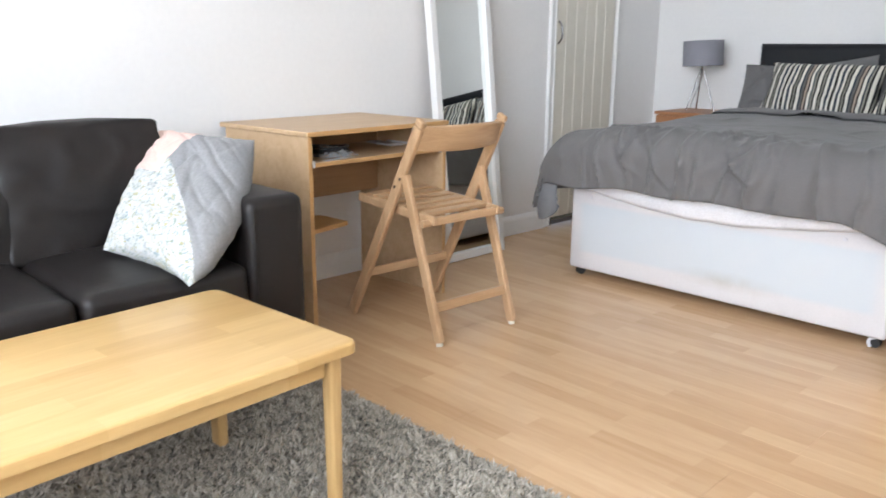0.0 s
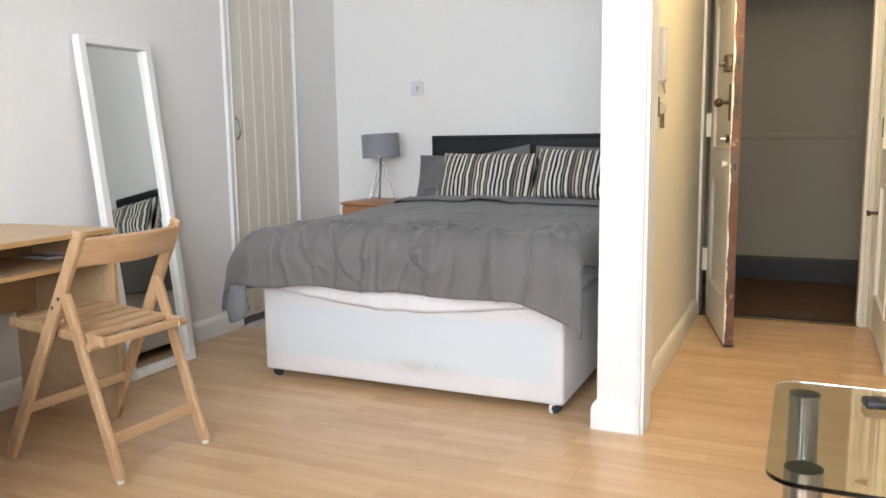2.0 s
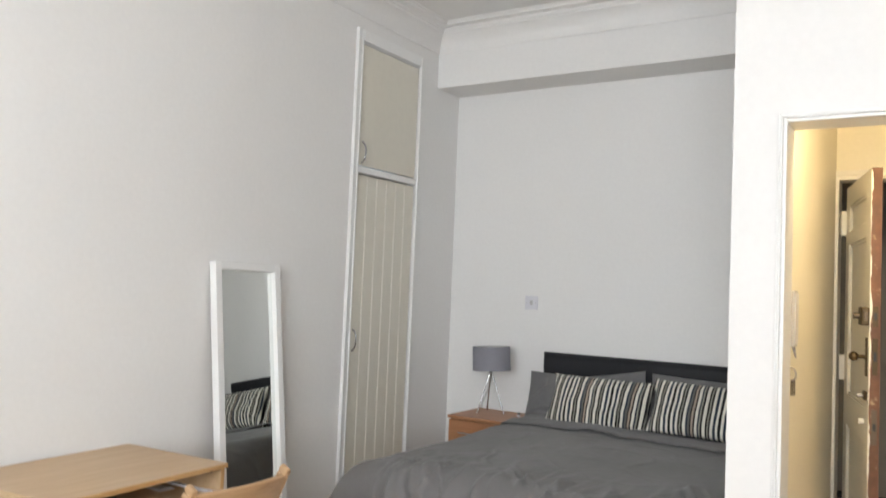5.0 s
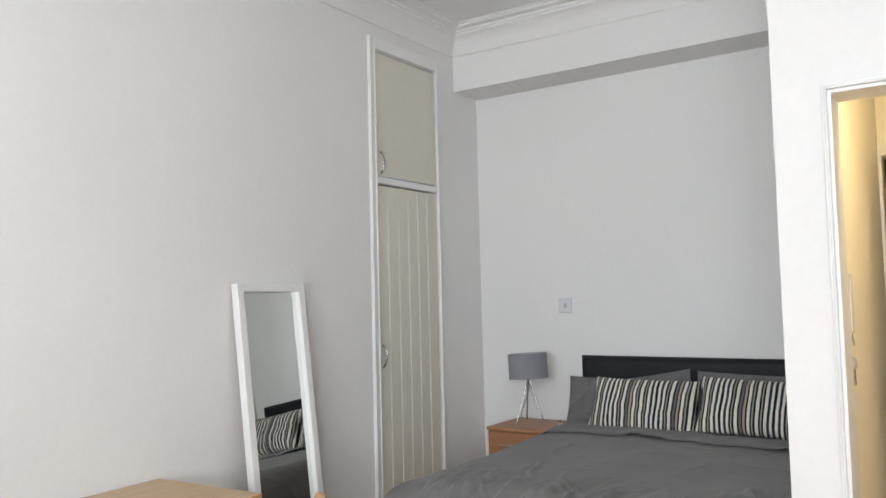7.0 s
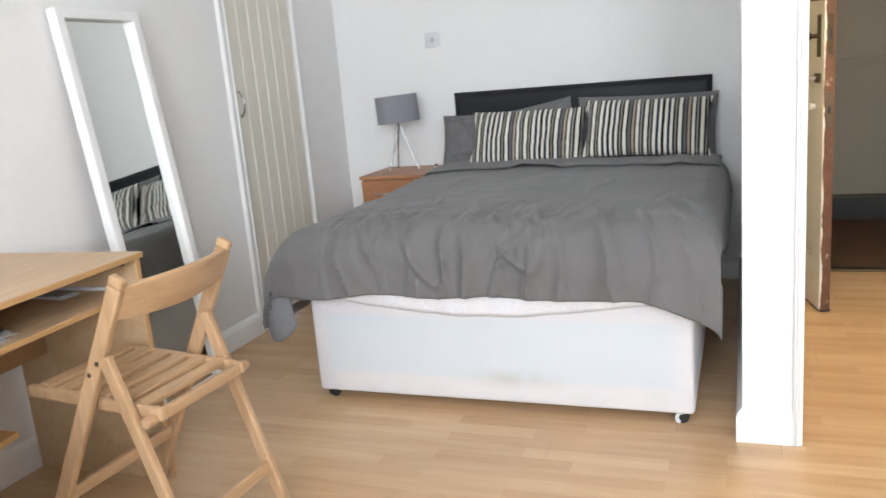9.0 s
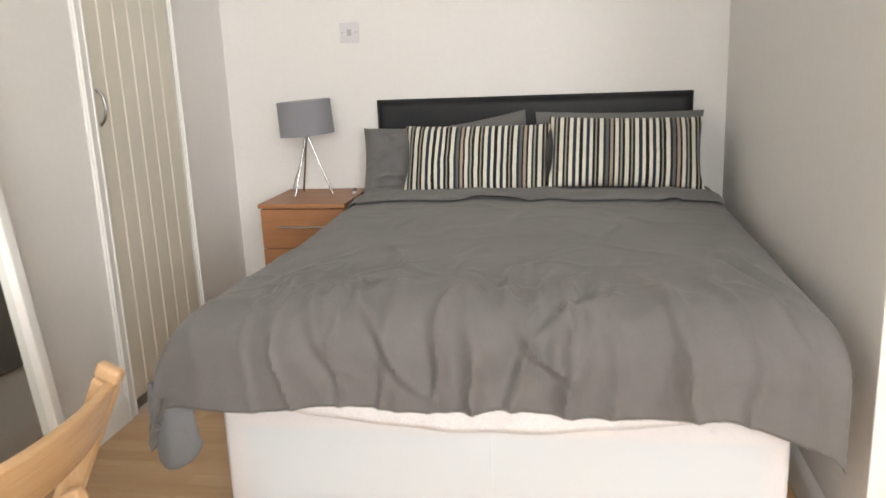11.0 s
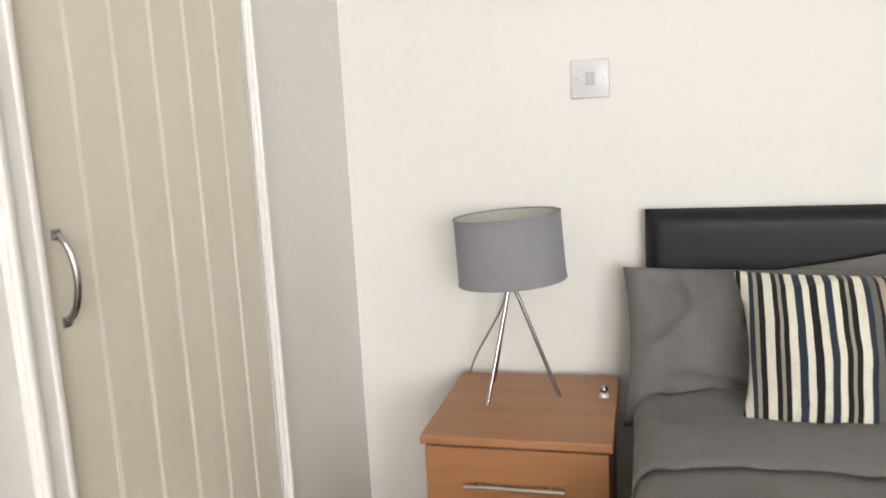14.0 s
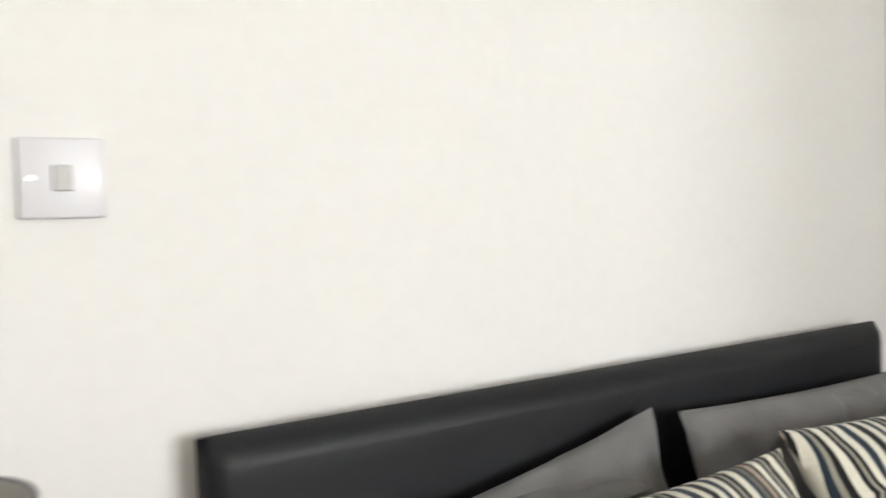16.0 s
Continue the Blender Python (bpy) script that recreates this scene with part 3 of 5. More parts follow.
def sheet_edge(u, v):
    x = BX0 + 0.03 + u * (BX1 - BX0 - 0.05)
    sag = 0.408 - 0.058 * math.sin(math.pi * min(1, max(0, (u - 0.02) / 0.92))) ** 1.1 + 0.005 * nz(x * 9, 2)
    z = 0.52 + (sag - 0.52) * v
    out = 0.012 + 0.024 * math.sin(math.pi * v) + 0.006 * nz(x * 12, v * 3, 4) + 0.004 * nz(x * 40 + v * 9, v * 2, 7)
    return (x, BY0 - out, z)


bed_sheet = solid("bed_sheet", sheet(90, 10, sheet_edge), SHEET, "white cotton sheet sagging over the divan edge", "sheet", True)
bed_sheet.modifiers.new("thickness", "SOLIDIFY").thickness = 0.003

headboard = thing("headboard", "black faux leather padded headboard against the wall", "headboard", pose(0, 0, 0))


def headboard_pad(x0, x1, y0, y1, z0, z1):
    """A padded board: a flat back, and a front that swells from a rounded rim."""
    n, k = 90, 40

    def front(u, v):
        a, b = min(u, 1 - u) * (x1 - x0), min(v, 1 - v) * (z1 - z0)
        rise = 1.0
        for d in (a, b):
            rise *= 1 - max(0.0, 1 - d / 0.034) ** 2.4
        x, z = x0 + u * (x1 - x0), z0 + v * (z1 - z0)
        pucker = 0.0011 * nz(x * 30, z * 9, 3) * max(0.0, 1 - a / 0.12) + 0.0008 * nz(x * 5, z * 7, 1)
        return (x, y1 - 0.008 - (y1 - y0 - 0.008) * rise ** 0.5 + pucker, z)
    bm = sheet(n, k, front)
    rim = [e for e in bm.edges if e.is_boundary]
    out = bmesh.ops.extrude_edge_only(bm, edges=rim)
    for v in (g for g in out["geom"] if isinstance(g, bmesh.types.BMVert)):
        v.co.y = y1
    bmesh.ops.holes_fill(bm, edges=[e for e in bm.edges if e.is_boundary])
    return bm


part("pad", headboard_pad(0.711, 2.052, 4.926, 4.960, 0.30, 1.040), HEAD_LEATHER, headboard, smooth=60)
for hx in (1.0, 1.75):
    part("strut", a_box((hx - 0.03, 4.937, 0.0), (hx + 0.03, 4.957, 0.32), 0.003), BLACK_PLASTIC, headboard)


def bend(d, r, flare):
    """How far out and down cloth has gone, d past the edge that it falls over."""
    q = r * math.pi / 2
    if d <= 0:
        return 0.0, 0.0
    if d < q:
        return r * math.sin(d / r), r * (1 - math.cos(d / r))
    return r + (d - q) * flare, r + (d - q) * math.sqrt(1 - flare * flare)


crng = random.Random(11)
CREASES = []
for k in range(26):
    cx, cy = crng.uniform(0.75, 2.05), crng.uniform(3.0, 3.58)
    an, ln = crng.gauss(math.pi / 2, 0.45), crng.uniform(0.10, 0.30)
    CREASES.append((cx, cy, math.cos(an), math.sin(an), ln, crng.uniform(0.009, 0.017), crng.uniform(0.009, 0.018)))
for k in range(9):
    cx, cy = crng.uniform(0.8, 2.0), crng.uniform(3.7, 4.4)
    an, ln = crng.uniform(0, math.pi), crng.uniform(0.15, 0.35)
    CREASES.append((cx, cy, math.cos(an), math.sin(an), ln, crng.uniform(0.014, 0.024), crng.uniform(0.0012, 0.0028)))


def creases(X, Y):
    """Soft ridges with a shallow valley beside them."""
    h = 0.0
    for cx, cy, dx, dy, ln, wd, ht in CREASES:
        a = (X - cx) * dx + (Y - cy) * dy
        if abs(a) > ln:
            continue
        p = (X - cx) * -dy + (Y - cy) * dx + 0.25 * a * a / ln - 0.02 * math.sin(a * 14 + cx * 9)
        if abs(p) > 5 * wd:
            continue
        fade = (1 - (a / ln) ** 2) ** 1.5
        h += ht * fade * (math.exp(-(p / wd) ** 2) - 0.7 * math.exp(-((p - 2.0 * wd) / (1.2 * wd)) ** 2))
    return h


def duvet_at(X, Y, lift=0.0):
    tail = min(1.0, max(0.0, (4.05 - Y) / 0.85))
    tail = tail * tail * (3 - 2 * tail)
    edge_x = 0.740 - 0.005 * tail
    left, right, foot = edge_x - X, X - 2.05, 3.245 - Y
    hl, dl = bend(left, 0.05 + 0.11 * tail, 0.01 + 0.25 * tail * tail)
    hr, dr = bend(right, 0.085, 0.22)
    hf, df = bend(foot, 0.125, 0.02)
    drop = math.sqrt(dl * dl + dr * dr + df * df)
    x = min(max(X, edge_x), 2.05) - hl + hr
    y = max(Y, 3.245) - hf
    top = 0.652 + 0.022 * math.sin(math.pi * min(1, max(0, (X - 0.6) / 1.6))) + 0.006 * (Y - 3.2)
    big = 0.014 * nz(X * 2.6 + 3, Y * 2.6, 1.5) + 0.007 * nz(X * 6, Y * 5, 4)
    edge = min(1.0, max(0.0, (3.62 - Y) / 0.42))
    slant = X + 0.25 * (Y - 3.2) * nz(X * 2.0, 4.4) + 0.05 * nz(X * 5, Y * 6, 2)
    fold = edge * (0.030 * max(0.0, 1 - 3.0 * abs(nz(slant * 4.6, Y * 0.9, 9))) ** 2
                   + 0.016 * max(0.0, 1 - 3.0 * abs(nz(slant * 9.5 + 3, Y * 1.4, 2))) ** 2 - 0.012 * abs(nz(slant * 6.5, Y * 1.1, 5)))
    fine = 0.0010 * nz(X * 28, Y * 17, 3) + 0.004 * max(0.0, 1 - 4 * abs(nz(X * 3.1 + 5 + 0.7 * nz(X * 4, Y * 4, 6), Y * 3.7, 8))) ** 2
    k = min(1.0, df / 0.12)
    kl = min(1.0, dl / 0.12)
    calm = 1 - 0.85 * min(1.0, max(0.0, (0.95 - X) / 0.25))
    settle = min(1.0, max(0.0, (X - 2.0) / 0.10))
    calm *= (1 - 0.92 * settle) * (0.5 + 0.5 * min(1.0, max(0.0, (3.42 - Y) / 0.15)))
    n = (big + fine) * (1 - 0.7 * settle) + calm * (0.95 * fold + creases(X, Y)) + lift
    z = max(top - drop, 0.30) + n * (1 - 0.8 * max(k, kl)) + 0.012 * k * (1 - settle) * nz(X * 4.5, 7.7)
    y -= n * k * 1.2
    x -= n * kl
    x = min(x, ALCOVE_X - 0.012)
    return Vector((x, y, z))


def duvet_flat(u, v):
    X = 0.735 - 0.37 + u * (0.37 + 1.315 + 0.185 - 0.07 * min(1.0, max(0.0, (v - 0.62) / 0.22)))
    foot = 0.303 + 0.018 * nz(X * 3.0, 1.1) + 0.095 * min(1.0, max(0.0, (X - 1.88) / 0.30)) ** 1.5
    side = max(0.0, X - 2.05 - 0.03)
    foot = min(foot, math.sqrt(0.37 ** 2 - min(side, 0.2) ** 2) + 0.053)
    Y = 4.62 + v * (3.245 - foot - 4.62)
    return duvet_at(X, Y)


duvet = thing("duvet", "rumpled grey cotton duvet spread over the bed", "duvet", pose(0, 0, 0))
cover = part("cover", sheet(220, 190, duvet_flat), DUVET, duvet, smooth=60)
md = cover.modifiers.new("thickness", "SOLIDIFY")
md.thickness, md.offset = 0.022, -1


def turned(u, v):
    X = 0.66 + u * 1.44
    Y0 = 4.405 + 0.025 * nz(X * 4, 3.3) + 0.050 * abs(nz(X * 6.5, 5.1))
    Y = Y0 + v * 0.34
    p = duvet_at(X, Y, 0.0)
    p.z += 0.008 + 0.012 * math.sin(math.pi * min(1, v * 1.6)) + 0.004 * nz(X * 9, Y * 8, 2) + 0.045 * max(0, nz(X * 6.5, 1.3)) * (1 - v) ** 3
    return p


band = part("turned_edge", sheet(110, 18, turned), PILLOW, duvet, smooth=60)
md = band.modifiers.new("thickness", "SOLIDIFY")
md.thickness, md.offset = 0.004, 1


def underflap(u, v):
    x = 0.512 + 0.152 * u
    y = 3.168 + 0.085 * (1 - u) ** 2 - 0.030 * math.sin(math.pi * u) - 0.012 * math.sin(math.pi * v)
    z = 0.43 - v * (0.180 * max(0.0, math.sin(math.pi * (0.06 + 0.88 * u))) ** 0.3)
    return (x + 0.010 * v * (0.5 - u), y + 0.006 * nz(u * 5, v * 5, 3), z)


flap = part("hanging_corner", sheet(18, 14, underflap), DUVET_UNDER, duvet, "paler underside of the duvet hanging at the corner", smooth=60)
flap.modifiers.new("thickness", "SOLIDIFY").thickness = 0.02


def pillow(name, w, h, t, m, material, label, seed, group):
    return solid(name, pillow_mesh(w, h, t, seed, crease=0.018 if name == 'pillow' else 0.008, pinch=0.022 if name == 'pillow' else 0.04), material, label, "pillow", 60, m, group=group)


def standing(x, y, z, tilt, yaw=0.0, roll=0.0):
    """Pillow's own x along the bed's width, its y upwards, leaning back by tilt."""
    return Matrix.Translation((x, y, z)) @ pose(0, 0, 0, 0, 0, yaw) @ pose(0, 0, 0, 90 - tilt, 0, 0) @ pose(0, 0, 0, 0, 0, roll)


pillow("pillow", 0.68, 0.34, 0.12, standing(1.003, 4.825, 0.764, 20, 0, 0.0), PILLOW, "plain grey cotton pillow against the headboard", 1.0, "grey pillows")
pillow("pillow", 0.68, 0.36, 0.12, standing(1.742, 4.826, 0.798, 18, 0, -1.0), PILLOW, "plain grey cotton pillow against the headboard", 5.0, "grey pillows")
pillow("pillow", 0.50, 0.34, 0.08, standing(1.145, 4.868, 0.778, 8, 0, 9.5), PILLOW, "grey cotton pillow with a raised corner", 8.0, "grey pillows")
pillow("striped_pillow", 0.600, 0.312, 0.125, standing(1.176, 4.683, 0.803, 31, 0, -0.5), STRIPES, "black, cream, navy and taupe striped cushion on the bed", 11.0, "striped pillows")
pillow("striped_pillow", 0.600, 0.306, 0.125, standing(1.760, 4.672, 0.824, 31, 0, -1.6), STRIPES, "black, cream, navy and taupe striped cushion on the bed", 17.0, "striped pillows")


# ---- bedside table and lamp ----
NX0, NX1, NY0, NY1, NZ = 0.279, 0.648, 4.565, 4.955, 0.651
bedside = thing("bedside_table", "alder-effect bedside chest with three drawers", "bedside table", pose(0, 0, 0))
part("carcass", a_box((NX0 + 0.008, NY0 + 0.02, 0.002), (NX1 - 0.008, NY1, NZ - 0.018), 0.002), DRAWER_WOOD, bedside)
part("top", a_box((NX0 - 0.002, NY0 - 0.004, NZ - 0.018), (NX1 + 0.002, NY1, NZ), 0.003), DRAWER_WOOD, bedside)
for k, (z0, z1) in enumerate(((0.465, 0.627), (0.289, 0.459), (0.05, 0.283))):
    d = part("drawer", a_box((NX0 + 0.006, NY0 + 0.002, z0), (NX1 - 0.006, NY0 + 0.020, z1), 0.002), DRAWER_WOOD, bedside)
    hz = z0 + 0.092 if k < 2 else 0.205
    bm = a_rod((0.366, NY0 - 0.020, hz), (0.560, NY0 - 0.020, hz), 0.0045, seg=12)
    for hx in (0.394, 0.532):
        add_rod(bm, (hx, NY0 - 0.020, hz), (hx, NY0 + 0.004, hz), 0.003, seg=8)
    part("handle", bm, STEEL, d, "brushed steel bar handle", smooth=True)
part("plinth", a_box((NX0 + 0.012, NY0 + 0.03, 0.001), (NX1 - 0.012, NY0 + 0.045, 0.05)), DRAWER_WOOD, bedside)

lamp = thing("table_lamp", "grey drum-shade table lamp on a chrome tripod", "lamp", pose(0.429, 4.803, NZ))


def drum(r, z0, z1, thick, n=56):
    bm = bmesh.new()
    rings = [[bm.verts.new((q * math.cos(2 * math.pi * k / n), q * math.sin(2 * math.pi * k / n), z)) for k in range(n)]
             for q, z in ((r, z0), (r * 0.985, z1), (r * 0.985 - thick, z1), (r - thick, z0))]
    for i in range(4):
        for k in range(n):
            bm.faces.new((rings[i][k], rings[i][(k + 1) % n], rings[(i + 1) % 4][(k + 1) % n], rings[(i + 1) % 4][k]))
    return bm


part("shade", drum(0.116, 0.262, 0.403, 0.0015), SHADE, lamp, smooth=50)
part("lining", drum(0.1135, 0.264, 0.4015, 0.001), SHADE_IN, lamp, "pale lining of the shade", smooth=50)
for z, q in ((0.262, 0.1163), (0.403, 0.1147)):
    ring = [(q * math.cos(a), q * math.sin(a), z) for a in [2 * math.pi * k / 48 for k in range(49)]]
    part("rim", a_tube(ring, 0.0018, 6), SHADE, lamp, smooth=True)
for o in lamp.children:
    o.rotation_euler[1] = radians(-3.2)
    o.location[0] = 0.019
for fx, fy in ((-0.049, -0.065), (0.098, 0.002), (-0.063, 0.085)):
    part("leg", a_rod((fx, fy, 0.0), (fx * -0.10, fy * -0.10, 0.292), 0.0045, seg=12), CHROME, lamp, smooth=True)
part("hub", a_rod((0, 0, 0.262), (0, 0, 0.300), 0.011), CHROME, lamp, smooth=True)
part("bulb_holder", a_rod((0, 0, 0.300), (0, 0, 0.345), 0.016, 0.013), WHITE_PLASTIC, lamp, smooth=True)
part("spider", boxes(((-0.113, -0.002, 0.300), (0.113, 0.002, 0.303)), ((-0.002, -0.113, 0.300), (0.002, 0.113, 0.303))), CHROME, lamp)
part("cable", a_tube(curve3((-0.01, 0.02, 0.27), (-0.02, 0.09, 0.16), (-0.10, 0.10, 0.10), (-0.130, 0.135, 0.002))
                     + curve3((-0.135, 0.149, -0.004), (-0.135, 0.168, -0.10), (-0.14, 0.17, -0.4), (-0.16, 0.17, -0.62)), 0.0028, 6), CABLE, lamp, smooth=True)

trinket = thing("trinket", "small chrome ball on a white base", "ornament", pose(0.622, 4.815, NZ))
part("base", a_rod((0, 0, 0), (0, 0, 0.008), 0.011, 0.009), WHITE_PLASTIC, trinket, smooth=True)
bm = bmesh.new()
bmesh.ops.create_uvsphere(bm, u_segments=16, v_segments=12, radius=0.0095, matrix=Matrix.Translation((0, 0, 0.0165)))
part("ball", bm, CHROME, trinket, smooth=True)


# ---- wall switch ----
def screw(p, r=0.0035):
    bm = a_rod((p[0], p[1], p[2]), (p[0], p[1] - 0.0015, p[2]), r, seg=12)
    add_box(bm, (p[0] - r * 0.9, p[1] - 0.002, p[2] - 0.0006), (p[0] + r * 0.9, p[1] - 0.001, p[2] + 0.0006))
    return bm


switch = thing("light_switch", "square white plastic light switch on the wall", "switch", pose(0, 0, 0))
SX, SZ = 0.594, 1.333
part("plate", a_box((SX - 0.043, BACK_Y - 0.009, SZ - 0.043), (SX + 0.043, BACK_Y - 0.0005, SZ + 0.043), 0.003, 3), WHITE_PLASTIC, switch, smooth=True)
part("rocker", a_box((SX - 0.009, BACK_Y - 0.013, SZ - 0.014), (SX + 0.010, BACK_Y - 0.007, SZ + 0.014), 0.002, 2, None), GREY_PLASTIC, switch)
for sx in (-0.030, 0.030):
    part("screw", screw((SX + sx, BACK_Y - 0.009, SZ)), STEEL, switch)


# ---- built-in cupboard ----
cup = thing("built_in_cupboard", "cream built-in cupboard with tongue-and-groove door", "cupboard", pose(0, 0, 0))
CY0, CY1 = 3.945, 4.503


for y0, y1 in ((3.880, 3.937), (4.510, 4.538)):
    jb = part("jamb", a_box((0.001, y0, 0.0), (0.013, y1, 2.83), 0.003), TRIM, cup, "white gloss moulded frame")
    part("bead", a_box((0.011, y0 + 0.003, 0.0), (0.020, y0 + 0.014, 2.829), 0.003), TRIM, jb)
    if y1 < 4:
        part("bead", a_box((0.011, y1 - 0.013, 0.0), (0.017, y1 - 0.002, 2.829), 0.003), TRIM, jb)
part("head", a_box((0.001, 3.937, 2.765), (0.018, 4.510, 2.83), 0.003), TRIM, cup)
part("mid_rail", a_box((-0.03, 3.937, 2.026), (0.014, 4.510, 2.062), 0.003), TRIM, cup)
part("inner_shelf", a_box((-0.62, 3.945, 2.03), (-0.05, 4.503, 2.05)), SCREW, cup)
low = part("door", a_box((-0.026, CY0, 0.045), (-0.010, CY1, 2.018), 0.001), CREAM, cup, "cream tongue-and-groove door")
n_board = 6
bw = (CY1 - CY0) / n_board
board_bm = a_box((0, 0.0012, 0), (0.012, bw - 0.0012, 1.971), 0.0035, 2)
first = part("board", board_bm, CREAM, low)
first.location = (-0.0105, CY0, 0.046)
for k in range(1, n_board):
    o = new("board", first.data)
    o.parent = low
    o.location = (-0.0105, CY0 + k * bw, 0.046)
for k in range(1, n_board):
    for off in (-0.0068, -0.0012):
        part("bead", a_box((-0.004, CY0 + k * bw + off, 0.05), (0.0024, CY0 + k * bw + off + 0.0030, 2.012), 0.0012), BEAD, low)
high = part("door", a_box((-0.016, CY0, 2.070), (0.003, CY1, 2.752), 0.002), CREAM, cup, "plain cream upper door")


def bow_handle(parent, x, y, z0, z1):
    zm = (z0 + z1) / 2
    pts = curve3((x, y, z0), (x + 0.030, y + 0.003, z0 + 0.012), (x + 0.030, y + 0.003, z1 - 0.012), (x, y, z1), 16)
    part("handle", a_tube(pts, 0.0048, 10), CHROME, parent, "chrome bow handle", smooth=True)
    for zz in (z0, z1):
        part("handle_foot", a_box((x - 0.002, y - 0.007, zz - 0.007), (x + 0.004, y + 0.007, zz + 0.007), 0.002), CHROME, parent)


bow_handle(low, 0.002, CY0 + 0.026, 1.036, 1.148)
bow_handle(high, 0.003, CY0 + 0.034, 2.085, 2.200)


# ---- leaning mirror ----
mirror = thing("floor_mirror", "tall mirror in a white frame leaning on the wall", "mirror",
               Matrix.Translation((0.214, 3.123, 0.002)) @ Matrix.Rotation(math.atan2(-0.166, 1.47), 4, "Y") @ pose(0, 0, 0, 0, 0, 0.8))
MW, MH, FW, FD = 0.205, 1.487, 0.036, 0.040
part("stile", a_box((-FD, -MW, 0), (0, -MW + FW, MH), 0.003), WHITE_FRAME, mirror)
part("stile", a_box((-FD, MW - FW, 0), (0, MW, MH), 0.003), WHITE_FRAME, mirror)
part("rail", a_box((-FD, -MW + FW, 0), (0, MW - FW, FW), 0.003), WHITE_FRAME, mirror)
part("rail", a_box((-FD, -MW + FW, MH - FW), (0, MW - FW, MH), 0.003), WHITE_FRAME, mirror)
part("glass", a_box((-0.030, -MW + FW - 0.004, FW - 0.004), (-0.026, MW - FW + 0.004, MH - FW + 0.004)), MIRROR, mirror, "clear mirror glass")
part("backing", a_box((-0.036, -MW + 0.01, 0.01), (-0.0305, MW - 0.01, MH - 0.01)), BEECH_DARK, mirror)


# ---- desk ----
DX0, DX1, DY0, DY1, DZ = 0.020, 0.545, 1.908, 2.600, 0.723
DESK_M = pose(0.577, 1.893, 0, 0, 0, 3) @ Matrix.Translation((-0.545, -1.908, 0))
desk = thing("computer_desk", "small beech-effect computer desk with keyboard shelf", "desk", DESK_M)
part("top", a_box((0.003, DY0 - 0.008, DZ - 0.018), (DX1, DY1 + 0.008, DZ), 0.003), BEECH_BOARD, desk)
part("top_edging", a_box((DX1 - 0.001, DY0 - 0.007, DZ - 0.017), (DX1 + 0.0015, DY1 + 0.007, DZ - 0.001), 0.001), EDGE_WOOD, desk)
for y in (DY0, DY1 - 0.018):
    s_panel = part("side_panel", a_box((DX0 + 0.01, y, 0.0), (DX1 - 0.008, y + 0.018, DZ - 0.0185), 0.002), BEECH_BOARD, desk)
    part("edging", a_box((DX1 - 0.009, y + 0.001, 0.001), (DX1 - 0.0065, y + 0.017, DZ - 0.02), 0.001), EDGE_WOOD, s_panel)
    part("shelf_runner", a_box((0.22, y + (0.018 if y == DY0 else -0.014), 0.596), (DX1 - 0.012, y + (0.032 if y == DY0 else 0), 0.622), 0.002), WHITE_PLASTIC, s_panel, "white metal shelf runner")
part("keyboard_shelf", a_box((0.155, DY0 + 0.034, 0.598), (DX1 - 0.012, DY1 - 0.034, 0.614), 0.002), BEECH_BOARD, desk)
part("shelf_edging", a_box((DX1 - 0.013, DY0 + 0.035, 0.599), (DX1 - 0.010, DY1 - 0.035, 0.613), 0.001), EDGE_WOOD, desk)
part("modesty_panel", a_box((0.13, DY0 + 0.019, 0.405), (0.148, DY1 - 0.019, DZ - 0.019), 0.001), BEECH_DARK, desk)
bm = a_box((0.18, DY0 + 0.019, 0.352), (0.50, DY0 + 0.235, 0.368), 0.002)
for v in bm.verts:
    if v.co.y > 2.1:
        v.co.x = 0.30 + (v.co.x - 0.18) * 0.5
part("low_shelf", bm, EDGE_WOOD, desk)
part("cam_screw", a_rod((0.49, DY1 - 0.0185, 0.690), (0.49, DY1 - 0.021, 0.690), 0.006, seg=12), SCREW, desk)
part("cam_screw", a_rod((0.49, DY0 + 0.0185, 0.690), (0.49, DY0 + 0.021, 0.690), 0.006, seg=12), SCREW, desk)

# what lies on the keyboard shelf
bag = thing("plastic_bag", "clear plastic bag holding a black cable on the shelf", "bag", DESK_M @ pose(0.42, 2.10, 0.615))


def crumpled(u, v):
    x, y = (u - 0.5) * 0.14, (v - 0.5) * 0.15
    h = 0.034 * max(0, math.sin(math.pi * u) * math.sin(math.pi * v)) ** 0.6
    return (x + 0.015 * nz(u * 4, v * 4), y + 0.015 * nz(u * 4, v * 4, 7), 0.002 + h * (0.8 + 0.7 * nz(u * 6, v * 6, 3)) + 0.008 * abs(nz(u * 14, v * 14)))


film_part = part("film", sheet(30, 30, crumpled), CLEAR_FILM, bag, "crinkled clear film", smooth=30)
coil = [(0.055 * math.cos(a) * (1 + 0.1 * math.sin(a * 2.3)), 0.070 * math.sin(a), 0.008 + 0.0012 * a + 0.004 * math.sin(a * 1.7)) for a in [k * 0.3 for k in range(84)]]
part("cable", a_tube(coil, 0.0042, 6), BLACK_PLASTIC, bag, "coiled black cable", smooth=True)
part("plug", a_box((-0.03, -0.05, 0.004), (0.05, 0.06, 0.022), 0.005), BLACK_PLASTIC, bag)
leaflet = thing("leaflet", "folded white leaflet lying on the keyboard shelf", "leaflet", DESK_M @ pose(0.47, 2.06, 0.6145, 0, 0, 12))
